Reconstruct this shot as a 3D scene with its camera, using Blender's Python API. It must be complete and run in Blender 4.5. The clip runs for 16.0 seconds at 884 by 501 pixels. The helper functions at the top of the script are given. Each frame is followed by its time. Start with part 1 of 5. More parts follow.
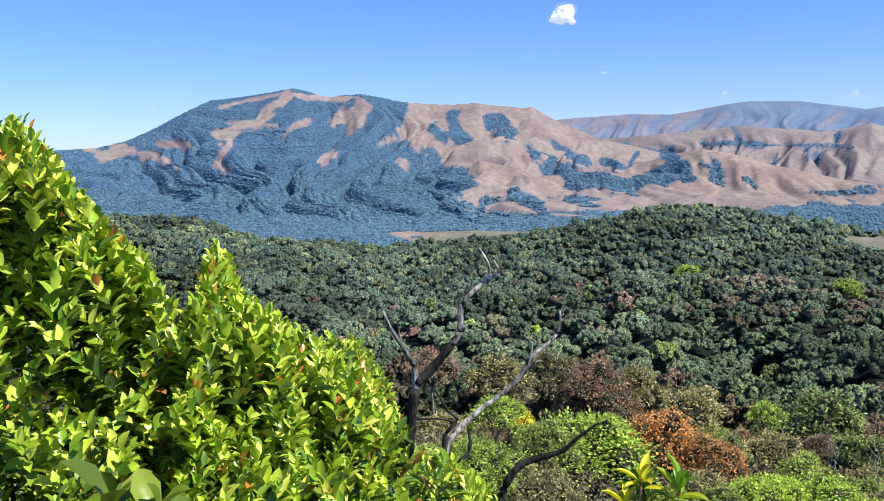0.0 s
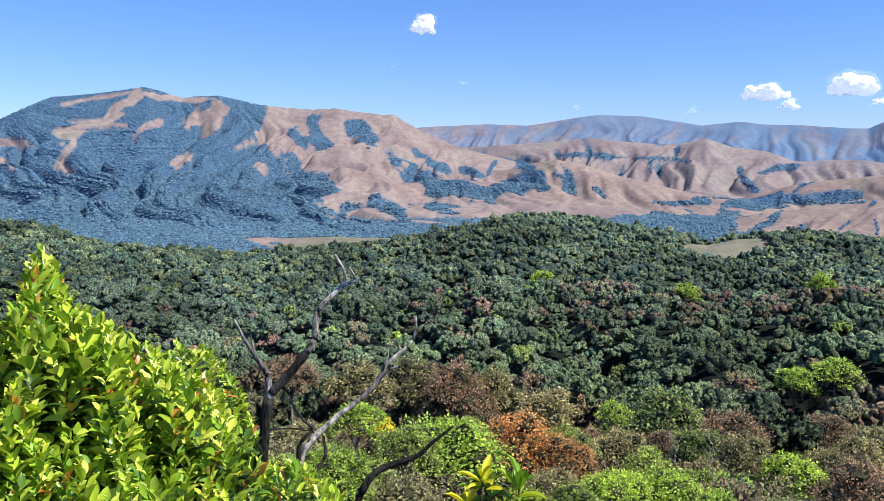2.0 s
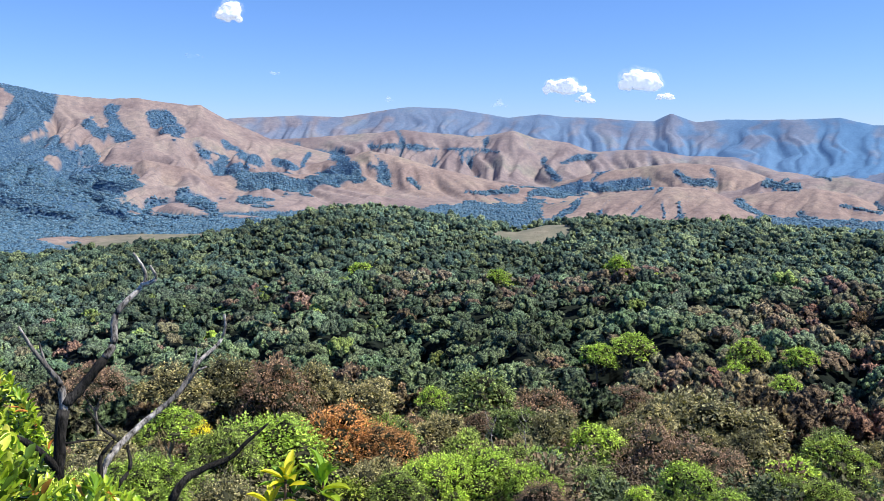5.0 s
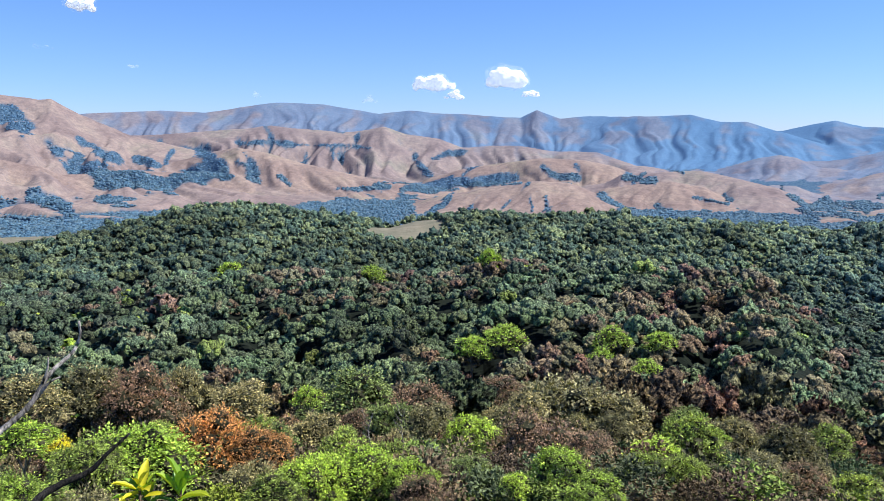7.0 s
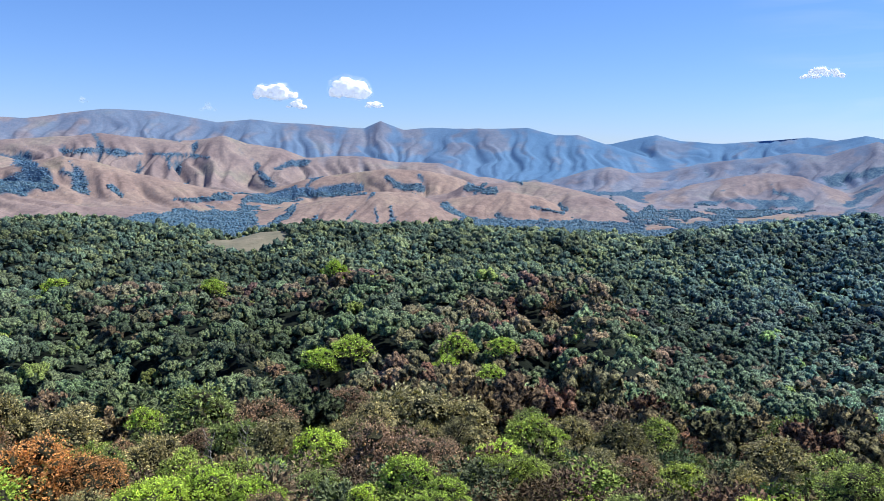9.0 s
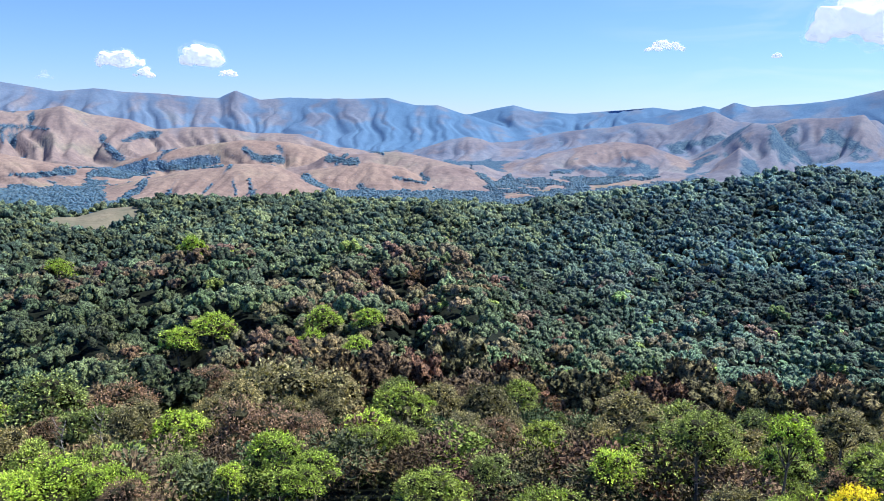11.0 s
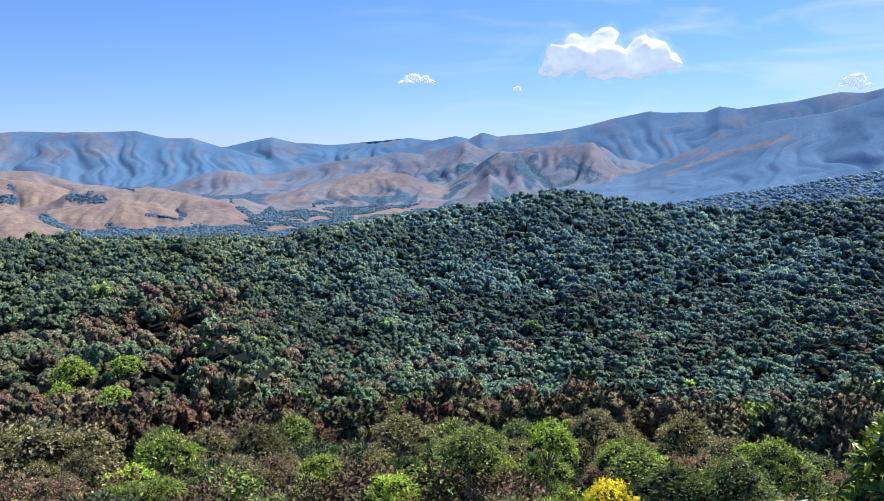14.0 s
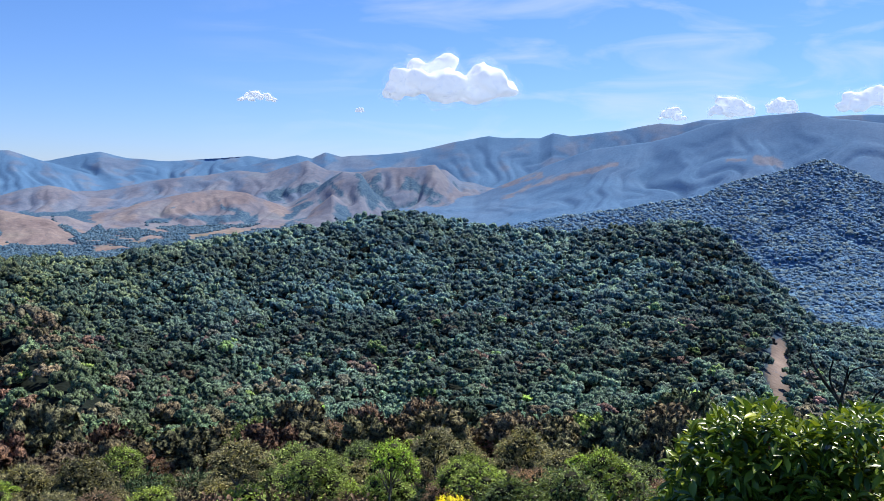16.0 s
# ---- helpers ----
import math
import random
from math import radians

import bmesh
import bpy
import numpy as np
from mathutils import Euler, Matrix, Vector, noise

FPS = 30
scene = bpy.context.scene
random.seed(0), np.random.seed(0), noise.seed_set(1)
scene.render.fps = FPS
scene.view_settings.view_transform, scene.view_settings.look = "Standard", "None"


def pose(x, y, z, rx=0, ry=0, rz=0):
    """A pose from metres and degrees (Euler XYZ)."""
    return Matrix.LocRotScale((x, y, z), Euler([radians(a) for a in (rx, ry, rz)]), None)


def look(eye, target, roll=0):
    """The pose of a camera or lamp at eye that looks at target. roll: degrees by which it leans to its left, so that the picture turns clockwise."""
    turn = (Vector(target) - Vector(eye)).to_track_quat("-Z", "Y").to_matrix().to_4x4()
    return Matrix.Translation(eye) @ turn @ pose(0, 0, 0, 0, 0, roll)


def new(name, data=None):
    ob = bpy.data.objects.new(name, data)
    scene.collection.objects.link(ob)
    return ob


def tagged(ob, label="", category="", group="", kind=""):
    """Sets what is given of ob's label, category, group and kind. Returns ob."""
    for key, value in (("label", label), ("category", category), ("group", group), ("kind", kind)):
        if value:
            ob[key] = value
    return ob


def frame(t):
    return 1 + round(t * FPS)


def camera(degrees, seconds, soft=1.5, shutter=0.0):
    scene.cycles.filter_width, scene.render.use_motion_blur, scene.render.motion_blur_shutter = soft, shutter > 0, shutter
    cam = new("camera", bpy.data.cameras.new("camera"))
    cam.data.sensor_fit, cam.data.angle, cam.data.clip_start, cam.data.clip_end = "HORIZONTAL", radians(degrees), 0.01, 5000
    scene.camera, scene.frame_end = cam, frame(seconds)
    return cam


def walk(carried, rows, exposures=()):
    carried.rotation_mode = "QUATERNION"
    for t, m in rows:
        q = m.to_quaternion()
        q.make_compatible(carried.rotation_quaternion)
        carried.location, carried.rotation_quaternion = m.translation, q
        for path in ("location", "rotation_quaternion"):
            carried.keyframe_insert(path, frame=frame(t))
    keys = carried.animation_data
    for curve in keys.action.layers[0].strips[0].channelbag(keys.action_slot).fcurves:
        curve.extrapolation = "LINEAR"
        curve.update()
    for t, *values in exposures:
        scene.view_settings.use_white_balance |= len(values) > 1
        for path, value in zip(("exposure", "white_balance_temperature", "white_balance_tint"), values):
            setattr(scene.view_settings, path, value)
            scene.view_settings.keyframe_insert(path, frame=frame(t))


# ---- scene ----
# The camera is held at arm's length and pans round its holder; bearings run clockwise from +y.
cam = camera(57.38, 16.0, soft=0.45)
PAN = [  # seconds, bearing, elevation, roll in degrees
    (0, -39.77, -7.44, -1.12), (0.5, -37.53, -7.45, -0.93), (1, -35.21, -7.37, -0.53), (1.5, -32.59, -7.24, -0.18),
    (2, -29.85, -7.06, 0.20), (2.5, -27.27, -7.04, 0.47), (3, -25.01, -6.97, 0.60), (3.5, -22.92, -7.12, 0.40),
    (4, -20.90, -7.36, 0.24), (6.5, -10.29, -7.83, -0.04), (7, -7.81, -7.89, -0.03), (7.5, -4.90, -7.65, 0.00),
    (8, -2.09, -7.23, 0.08), (8.5, 0.41, -7.19, 0.27), (9, 3.19, -7.11, 0.51), (11.5, 15.47, -9.52, 0.27),
    (12, 18.26, -9.41, 0.16), (12.5, 21.33, -9.03, -0.16), (13, 24.45, -8.35, -0.51), (13.5, 27.11, -7.61, -0.66),
    (14, 29.58, -6.97, -0.60), (14.5, 32.31, -6.38, -0.56), (15, 35.03, -6.01, -0.31), (15.5, 37.86, -5.78, 0.14),
    (16, 40.74, -5.52, 0.61),
]


def toward(bearing, elevation, r=1.0):
    """A point r metres off in plan, at a bearing and an elevation in degrees."""
    a = radians(bearing)
    return Vector((r * math.sin(a), r * math.cos(a), r * math.tan(radians(elevation))))


def eye(bearing):
    return 0.3 * (toward(bearing, 0) - toward(0, 0))


walk(cam, [(t, look(eye(b), eye(b) + toward(b, e), r)) for t, b, e, r in PAN],
     [(0, 0.44), (4, 0.44), (7, 0.46), (9.1, 0.36), (11.4, 0.6), (12.5, 0.54), (14, 0.36), (15.5, 0.27), (16, 0.28)])
LEFT_EYE, RIGHT_EYE = eye(-39.8), eye(40.7)

# ---- world, sun, exposure ----
SUN_BEARING, SUN_HEIGHT = 82, 53
world = bpy.data.worlds.new("world")
scene.world = world
world.use_nodes = True
wt = world.node_tree
sky = wt.nodes.new("ShaderNodeTexSky")
sky.sky_type = "NISHITA"
sky.sun_disc = False
sky.sun_elevation = radians(SUN_HEIGHT)
sky.sun_rotation = radians(SUN_BEARING)
sky.altitude = 1200
sky.air_density = 1.0
sky.dust_density = 0.1
sky.ozone_density = 2.0
deep = wt.nodes.new("ShaderNodeMix")
deep.data_type, deep.blend_type = "RGBA", "MULTIPLY"
deep.inputs[0].default_value = 1.0
deep.inputs[7].default_value = (0.62, 0.92, 1.40, 1)
wt.links.new(sky.outputs[0], deep.inputs[6])
# paler, milkier air towards the horizon
air = wt.nodes.new("ShaderNodeSeparateXYZ")
air_place = wt.nodes.new("ShaderNodeTexCoord")
wt.links.new(air_place.outputs["Generated"], air.inputs[0])
milky = wt.nodes.new("ShaderNodeMapRange")
for key, value in zip((1, 2, 3, 4), (0.0, 0.24, 1.0, 0.0)):
    milky.inputs[key].default_value = value
wt.links.new(air.outputs["Z"], milky.inputs[0])
veil = wt.nodes.new("ShaderNodeMix")
veil.data_type, veil.blend_type = "RGBA", "MULTIPLY"
veil.inputs[7].default_value = (1.02, 0.87, 0.95, 1)
wt.links.new(milky.outputs[0], veil.inputs[0])
wt.links.new(deep.outputs[2], veil.inputs[6])
# thin high cirrus towards the sun's side of the valley
place = wt.nodes.new("ShaderNodeTexCoord")
turn = wt.nodes.new("ShaderNodeMapping")
turn.inputs["Rotation"].default_value = (0, radians(-8), radians(SUN_BEARING - 25))
turn.inputs["Scale"].default_value = (1.2, 5.0, 16.0)
wt.links.new(place.outputs["Generated"], turn.inputs[0])
streaks = wt.nodes.new("ShaderNodeTexNoise")
streaks.inputs["Scale"].default_value, streaks.inputs["Detail"].default_value, streaks.inputs["Distortion"].default_value = 1.7, 6, 0.7
wt.links.new(turn.outputs[0], streaks.inputs["Vector"])
thin = wt.nodes.new("ShaderNodeMapRange")
for key, value in zip((1, 2, 3, 4), (0.48, 0.78, 0.0, 0.55)):
    thin.inputs[key].default_value = value
wt.links.new(streaks.outputs["Fac"], thin.inputs[0])
side = wt.nodes.new("ShaderNodeVectorMath")
side.operation = "DOT_PRODUCT"
side.inputs[1].default_value = tuple(toward(62, 8, 1))
wt.links.new(place.outputs["Generated"], side.inputs[0])
reach = wt.nodes.new("ShaderNodeMapRange")
for key, value in zip((1, 2, 3, 4), (0.78, 0.97, 0.0, 1.0)):
    reach.inputs[key].default_value = value
wt.links.new(side.outputs["Value"], reach.inputs[0])
both = wt.nodes.new("ShaderNodeMath")
both.operation = "MULTIPLY"
wt.links.new(thin.outputs[0], both.inputs[0])
wt.links.new(reach.outputs[0], both.inputs[1])
cirrus = wt.nodes.new("ShaderNodeMix")
cirrus.data_type = "RGBA"
cirrus.inputs[7].default_value = (7.2, 8.0, 8.8, 1)
wt.links.new(both.outputs[0], cirrus.inputs[0])
wt.links.new(veil.outputs[2], cirrus.inputs[6])
wt.links.new(cirrus.outputs[2], wt.nodes["Background"].inputs[0])
wt.nodes["Background"].inputs[1].default_value = 0.09
sun = new("sun", bpy.data.lights.new("sun", "SUN"))
sun.data.energy, sun.data.angle, sun.data.color = 5.0, radians(0.5), (1.0, 0.95, 0.86)
sun.matrix_world = look(toward(SUN_BEARING, SUN_HEIGHT, 100), (0, 0, 0))


# ---- noise ----
def lattice(ix, iy, seed):
    h = (ix * 374761393 + iy * 668265263 + seed * 974711) & 0xFFFFFFFF
    h = ((h ^ (h >> 13)) * 1274126177) & 0xFFFFFFFF
    return ((h ^ (h >> 16)) & 0xFFFF) / 65535.0


def value_noise(x, y, seed=0):
    fx, fy = np.floor(x), np.floor(y)
    ix, iy = fx.astype(np.int64), fy.astype(np.int64)
    u, v = x - fx, y - fy
    u, v = u * u * (3 - 2 * u), v * v * (3 - 2 * v)
    a = lattice(ix, iy, seed) * (1 - u) + lattice(ix + 1, iy, seed) * u
    b = lattice(ix, iy + 1, seed) * (1 - u) + lattice(ix + 1, iy + 1, seed) * u
    return a * (1 - v) + b * v


def fbm(x, y, size, octaves=4, seed=0):
    total, amp, norm = 0.0, 1.0, 0.0
    for k in range(octaves):
        total = total + amp * value_noise(x / size * 2 ** k + 17.3 * k, y / size * 2 ** k - 9.1 * k, seed + k)
        norm += amp
        amp *= 0.5
    return total / norm


def smooth(a, b, x):
    t = np.clip((x - a) / (b - a), 0, 1)
    return t * t * (3 - 2 * t)


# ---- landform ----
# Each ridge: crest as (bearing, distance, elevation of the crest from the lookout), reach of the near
# and far flank, roundness, spur strength, spur spacing, cover (0 woods, 1 dry grass, 2 and 3 painted haze blue), crest
# jitter.
RIDGES = {
    "main": ([(-75, 3100, -1.0), (-65, 3200, 0.1), (-62.7, 3200, 0.2), (-60.9, 3200, 0.6), (-58.8, 3250, 1.55), (-56.9, 3250, 2.5),
              (-55.4, 3300, 3.2), (-52.8, 3300, 3.55), (-50.6, 3300, 3.9), (-49.8, 3300, 4.02), (-48.9, 3300, 3.85), (-47.5, 3300, 3.43),
              (-45.2, 3250, 3.63), (-42.9, 3250, 3.14), (-40.5, 3250, 2.83), (-37, 3200, 2.87), (-34, 3200, 2.45), (-33.3, 3200, 2.55),
              (-31.7, 3200, 1.6), (-28.7, 3150, 0.24), (-26.3, 3100, -0.4), (-23.9, 3050, -1.0)], 620, 500, 1.15, 0.34, 330, 1, 8),
    "near_spur": ([(-47, 2600, -4.2), (-43, 2650, -2.9), (-39, 2600, -2.2), (-37, 2560, -1.1), (-34, 2520, -1.8), (-31, 2480, -3.3)], 150, 200, 1.5, 0.3, 260, 1, 5),
    "mesa": ([(-33, 3500, 0.1), (-28, 3500, 0.21), (-25.2, 3450, 0.4), (-21.5, 3400, 0.67), (-19.6, 3400, 0.9), (-17.7, 3400, 0.68), (-15, 3350, 0.45),
              (-13.5, 3350, 0.53), (-11.9, 3300, 0.84), (-10.3, 3300, 0.3), (-8, 3300, -0.02), (-6.4, 3300, -0.65)], 330, 350, 1.5, 0.45, 220, 1, 5),
    "front_hill": ([(-29, 2800, -2.4), (-26.4, 2800, -1.66), (-23.4, 2750, -0.85), (-21.9, 2700, -0.59), (-20, 2680, -0.94), (-17.4, 2650, -1.73),
                    (-14.3, 2600, -2.45), (-11.2, 2550, -3.14)], 190, 260, 1.8, 0.35, 170, 1, 4),
    "low_rise": ([(-33, 2550, -2.3), (-29, 2560, -2.1), (-25, 2580, -2.2), (-21, 2560, -2.6)], 130, 200, 1.8, 0.3, 150, 1, 3),
    "knobs": ([(-8, 3300, -0.8), (-6.4, 3250, -0.65), (-4.4, 3250, -0.49), (-2.4, 3200, -0.49), (-0.1, 3200, -0.88), (3, 3150, -0.95),
               (4.6, 3100, -1.5), (5.7, 3050, -1.9)], 240, 300, 1.6, 0.5, 150, 1, 7),
    "middle_hill": ([(-9.5, 2850, -3.3), (-8.8, 2800, -2.94), (-6.4, 2750, -2.15), (-4, 2750, -1.75), (-0.9, 2700, -1.35), (2.3, 2700, -1.54),
                     (4.2, 2700, -1.9), (6, 2700, -2.6)], 180, 260, 1.9, 0.3, 160, 1, 4),
    "bare_hill": ([(-13.5, 2150, -5.9), (-12, 2150, -5.5), (-8.8, 2120, -4.33), (-5.2, 2100, -3.54), (-1.2, 2100, -2.97), (1.1, 2100, -3.07),
                   (3.1, 2100, -3.87), (5.8, 2100, -5.1)], 170, 200, 2.0, 0.2, 120, 1, 3),
    "right_hill": ([(3.5, 2450, -3.2), (4.6, 2450, -2.49), (7.6, 2450, -2.27), (9.8, 2450, -2.17), (12, 2400, -2.59), (14.8, 2350, -3.28),
                    (17, 2300, -4.4)], 190, 220, 1.9, 0.3, 140, 1, 3),
    "far_range": ([(-36, 4400, 0.9), (-31.4, 4400, 1.6), (-28.7, 4400, 1.76), (-26.7, 4400, 1.86), (-23.9, 4400, 1.72), (-22, 4400, 2.05),
                   (-20.4, 4400, 2.33), (-19.2, 4400, 2.45), (-15.9, 4400, 2.35), (-12.2, 4400, 1.74), (-10.1, 4400, 1.96), (-7.7, 4400, 1.74),
                   (-2.3, 4400, 1.43), (-1.2, 4400, 1.99), (0.4, 4400, 1.41), (2.4, 4400, 1.55), (6.7, 4350, 1.51), (9.1, 4350, 1.6), (11, 4350, 1.07),
                   (12.6, 4350, 1.08), (14.2, 4350, 0.58), (18, 4350, -0.6)], 460, 300, 1.2, 0.25, 170, 2, 13),
    "cone_range": ([(8, 4700, 0.3), (14.9, 4700, 0.5), (16.4, 4700, 0.87), (17.9, 4700, 1.1), (19.4, 4700, 0.73), (22, 4700, 0.56), (25.5, 4700, 0.83),
                    (27.2, 4700, 0.98), (30, 4700, 0.7)], 420, 900, 1.4, 0.4, 300, 2, 7),
    "right_range": ([(25, 4300, -0.3), (28.6, 4300, 0.72), (30.6, 4300, 1.1), (31.6, 4300, 0.9), (32.5, 4300, 1.35), (33.6, 4300, 1.04), (36.6, 4300, 1.24), (39.1, 4300, 1.55),
                     (41.5, 4300, 2.14), (43.9, 4300, 2.59), (45.5, 4300, 2.45), (47.5, 4300, 2.47), (48.4, 4300, 2.83), (49.6, 4300, 2.62), (53, 4300, 3.0),
                     (55.6, 4300, 3.48), (57, 4300, 3.36), (58.5, 4300, 3.72), (61, 4300, 3.7), (68, 4300, 3.9), (75, 4300, 3.6)], 560, 300, 1.2, 0.14, 260, 2, 9),
    "blue_mountain": ([(43, 3300, -1.7), (48.4, 3300, 0.69), (51.1, 3300, 1.69), (53, 3300, 1.96), (54.9, 3300, 2.2), (56.7, 3250, 2.65), (58.5, 3250, 3.32),
                       (60.3, 3200, 3.74), (62, 3200, 3.94), (64.7, 3200, 4.11), (66.3, 3150, 3.68), (69.1, 3150, 3.32), (76, 3100, 2.9)], 640, 500, 1.2, 0.2, 330, 3, 5),
    "low_hill_right": ([(15.5, 2800, -3.9), (17.2, 2850, -3.27), (20.4, 2900, -2.18), (22.8, 2950, -1.64), (24.8, 3000, -1.33), (27.1, 3000, -1.53),
                        (29.1, 3000, -2.3), (30.5, 3000, -3.0)], 260, 260, 1.6, 0.32, 190, 1, 4),
    "gorge_hill": ([(30, 3150, -2.3), (31.2, 3150, -1.65), (32.6, 3150, -0.65), (33.7, 3150, -0.02), (35, 3100, -0.16), (35.8, 3100, -1.3), (37.2, 3050, -2.9)], 300, 260, 1.75, 0.3, 190, 1, 4),
    "stepped_ridge": ([(17.5, 3800, -1.5), (19.6, 3800, -1.12), (21.7, 3800, -0.66), (23.5, 3750, -0.42), (26.5, 3750, -0.05), (28.4, 3700, -0.2), (30.3, 3700, 0.42), (31.3, 3700, 0.72),
                       (32.6, 3650, 0.1), (34.4, 3650, -0.05), (37, 3650, 0.2), (40.9, 3600, 0.2), (42, 3600, -0.6)], 360, 300, 1.4, 0.3, 170, 1, 12),
    "low_ridge": ([(-33.5, 2900, -1.5), (-31.7, 2900, -1.6), (-29.4, 2900, -1.5), (-26.6, 2880, -1.75), (-24.3, 2880, -1.65), (-22.4, 2880, -1.9)], 120, 160, 1.8, 0.35, 130, 1, 3),
    "right_front": ([(2.8, 2280, -3.9), (3.6, 2280, -3.5), (6, 2280, -3.1), (8, 2280, -2.9), (10.2, 2280, -3.3), (11.8, 2280, -4.0), (13.2, 2280, -4.7)], 150, 180, 1.9, 0.3, 130, 1, 3),
    "knoll": ([(12.6, 2500, -3.9), (13.4, 2500, -3.4), (14.4, 2500, -3.03), (15.8, 2500, -3.07), (17.3, 2500, -3.7)], 120, 150, 1.9, 0.25, 110, 1, 2),
    "lowland_hill": ([(10.8, 3500, -2.2), (12, 3500, -1.75), (13.5, 3500, -1.28), (14.8, 3500, -1.05), (15.8, 3500, -1.25), (17.2, 3500, -1.9)], 230, 220, 1.7, 0.35, 150, 1, 4),
    "gorge_spur": ([(30.2, 2850, -4.0), (30.8, 2850, -3.5), (31.8, 2850, -2.6), (33, 2850, -1.6), (33.9, 2850, -2.3), (35, 2850, -3.2), (35.6, 2850, -3.8)], 260, 240, 1.9, 0.25, 170, 1, 4),
    "crag_hill": ([(33.4, 3400, -0.9), (34.2, 3400, -0.44), (36.1, 3400, 0.27), (38.7, 3400, 0.4), (40.2, 3400, 0.57), (41, 3400, -0.3), (42, 3400, -1.4)], 300, 260, 1.4, 0.28, 150, 1, 10),
    "wooded_hill": ([(43, 1350, -4.3), (45, 1400, -3.85), (49.3, 1450, -2.95), (54.2, 1500, -2.2), (58.6, 1550, -1.35), (60.4, 1600, -0.45), (63.2, 1650, 0.25),
                     (65.1, 1650, 0.9), (65.8, 1650, 1.05), (67.1, 1650, 0.55), (69.3, 1650, -0.45), (74, 1650, -1.5)], 330, 320, 1.2, 0.12, 240, 0, 5),
    "left_shelf_far": ([(-72, 1050, -3.6), (-63.2, 1050, -3.9), (-60.2, 1050, -4.2), (-56.6, 1000, -5.0), (-54.8, 950, -5.8), (-52, 900, -6.8)], 320, 220, 1.5, 0.3, 160, 0, 3),
    "left_shelf": ([(-75, 720, -4.6), (-62.7, 720, -5.3), (-58.5, 720, -6.0), (-53, 720, -6.9), (-47.1, 740, -7.7), (-43.2, 760, -8.0), (-39.1, 780, -7.9),
                    (-35.9, 790, -7.15), (-32.7, 800, -6.95)], 380, 200, 1.4, 0.3, 150, 0, 2),
    "hump": ([(-38, 800, -7.3), (-36.9, 800, -7.1), (-33.4, 800, -6.75), (-30.3, 800, -6.05), (-27.9, 800, -5.6), (-24.7, 800, -5.0), (-21.1, 800, -5.05),
              (-18.3, 800, -5.25), (-15.9, 800, -5.7), (-13.5, 800, -6.2), (-11.6, 820, -6.3), (-9.6, 850, -5.75), (-5.2, 860, -5.5), (-1.2, 860, -5.8), (3.1, 860, -5.6),
              (8, 860, -5.95), (14, 860, -6.05), (17.8, 850, -6.3), (21, 850, -5.7), (24, 860, -5.25), (29.9, 880, -4.55), (33, 890, -4.1), (35.6, 900, -3.45), (37.4, 900, -3.2),
              (39.9, 900, -3.4), (43.4, 880, -4.2), (47.3, 860, -4.5), (51.3, 840, -4.6), (55.1, 820, -4.0), (57, 800, -3.65), (58.8, 780, -3.95), (60.6, 740, -4.8),
              (62.4, 700, -6.7), (64.3, 665, -8.7), (66, 640, -10.5), (67.8, 620, -12.3), (71, 600, -14.2)], 330, 220, 1.3, 0.14, 130, 0, 3),
    "brown_spur": ([(-34, 420, -11.5), (-25.8, 400, -10.7), (-22.6, 400, -10.4), (-17.5, 390, -10.8), (-13.9, 390, -10.6), (-6.2, 380, -10.4), (-3.4, 380, -9.7), (2.2, 380, -9.9),
                    (7.9, 370, -9.95), (11.9, 360, -9.9), (13.9, 350, -10.3), (15.9, 335, -11.9), (17.9, 315, -14.2), (19.2, 300, -17)], 150, 130, 1.6, 0.3, 90, 0, 2),
}
NAMES = list(RIDGES)
# how much haze blue is mixed into the grass colour of a hill
HAZY = {"main": 0.06, "mesa": 0.12, "knobs": 0.16, "lowland_hill": 0.4, "low_hill_right": 0.2, "gorge_hill": 0.34, "gorge_spur": 0.28, "crag_hill": 0.42, "stepped_ridge": 0.52,
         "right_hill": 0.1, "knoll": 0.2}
HAZE_SHARE = np.array([HAZY.get(k, 0.0) for k in RIDGES] + [0.0])
COVER = np.array([v[6] for v in RIDGES.values()] + [0])


FLOOR_AT = [0, 2, 4, 8, 20, 43, 70, 110, 160, 220, 320, 600, 1000, 1700, 2400, 3000, 3600, 4200, 4900]
FLOOR = [-1.7, -1.75, -2.6, -5.2, -12.3, -20.5, -29, -41, -62, -84, -108, -140, -175, -182, -174, -160, -135, -105, -90]


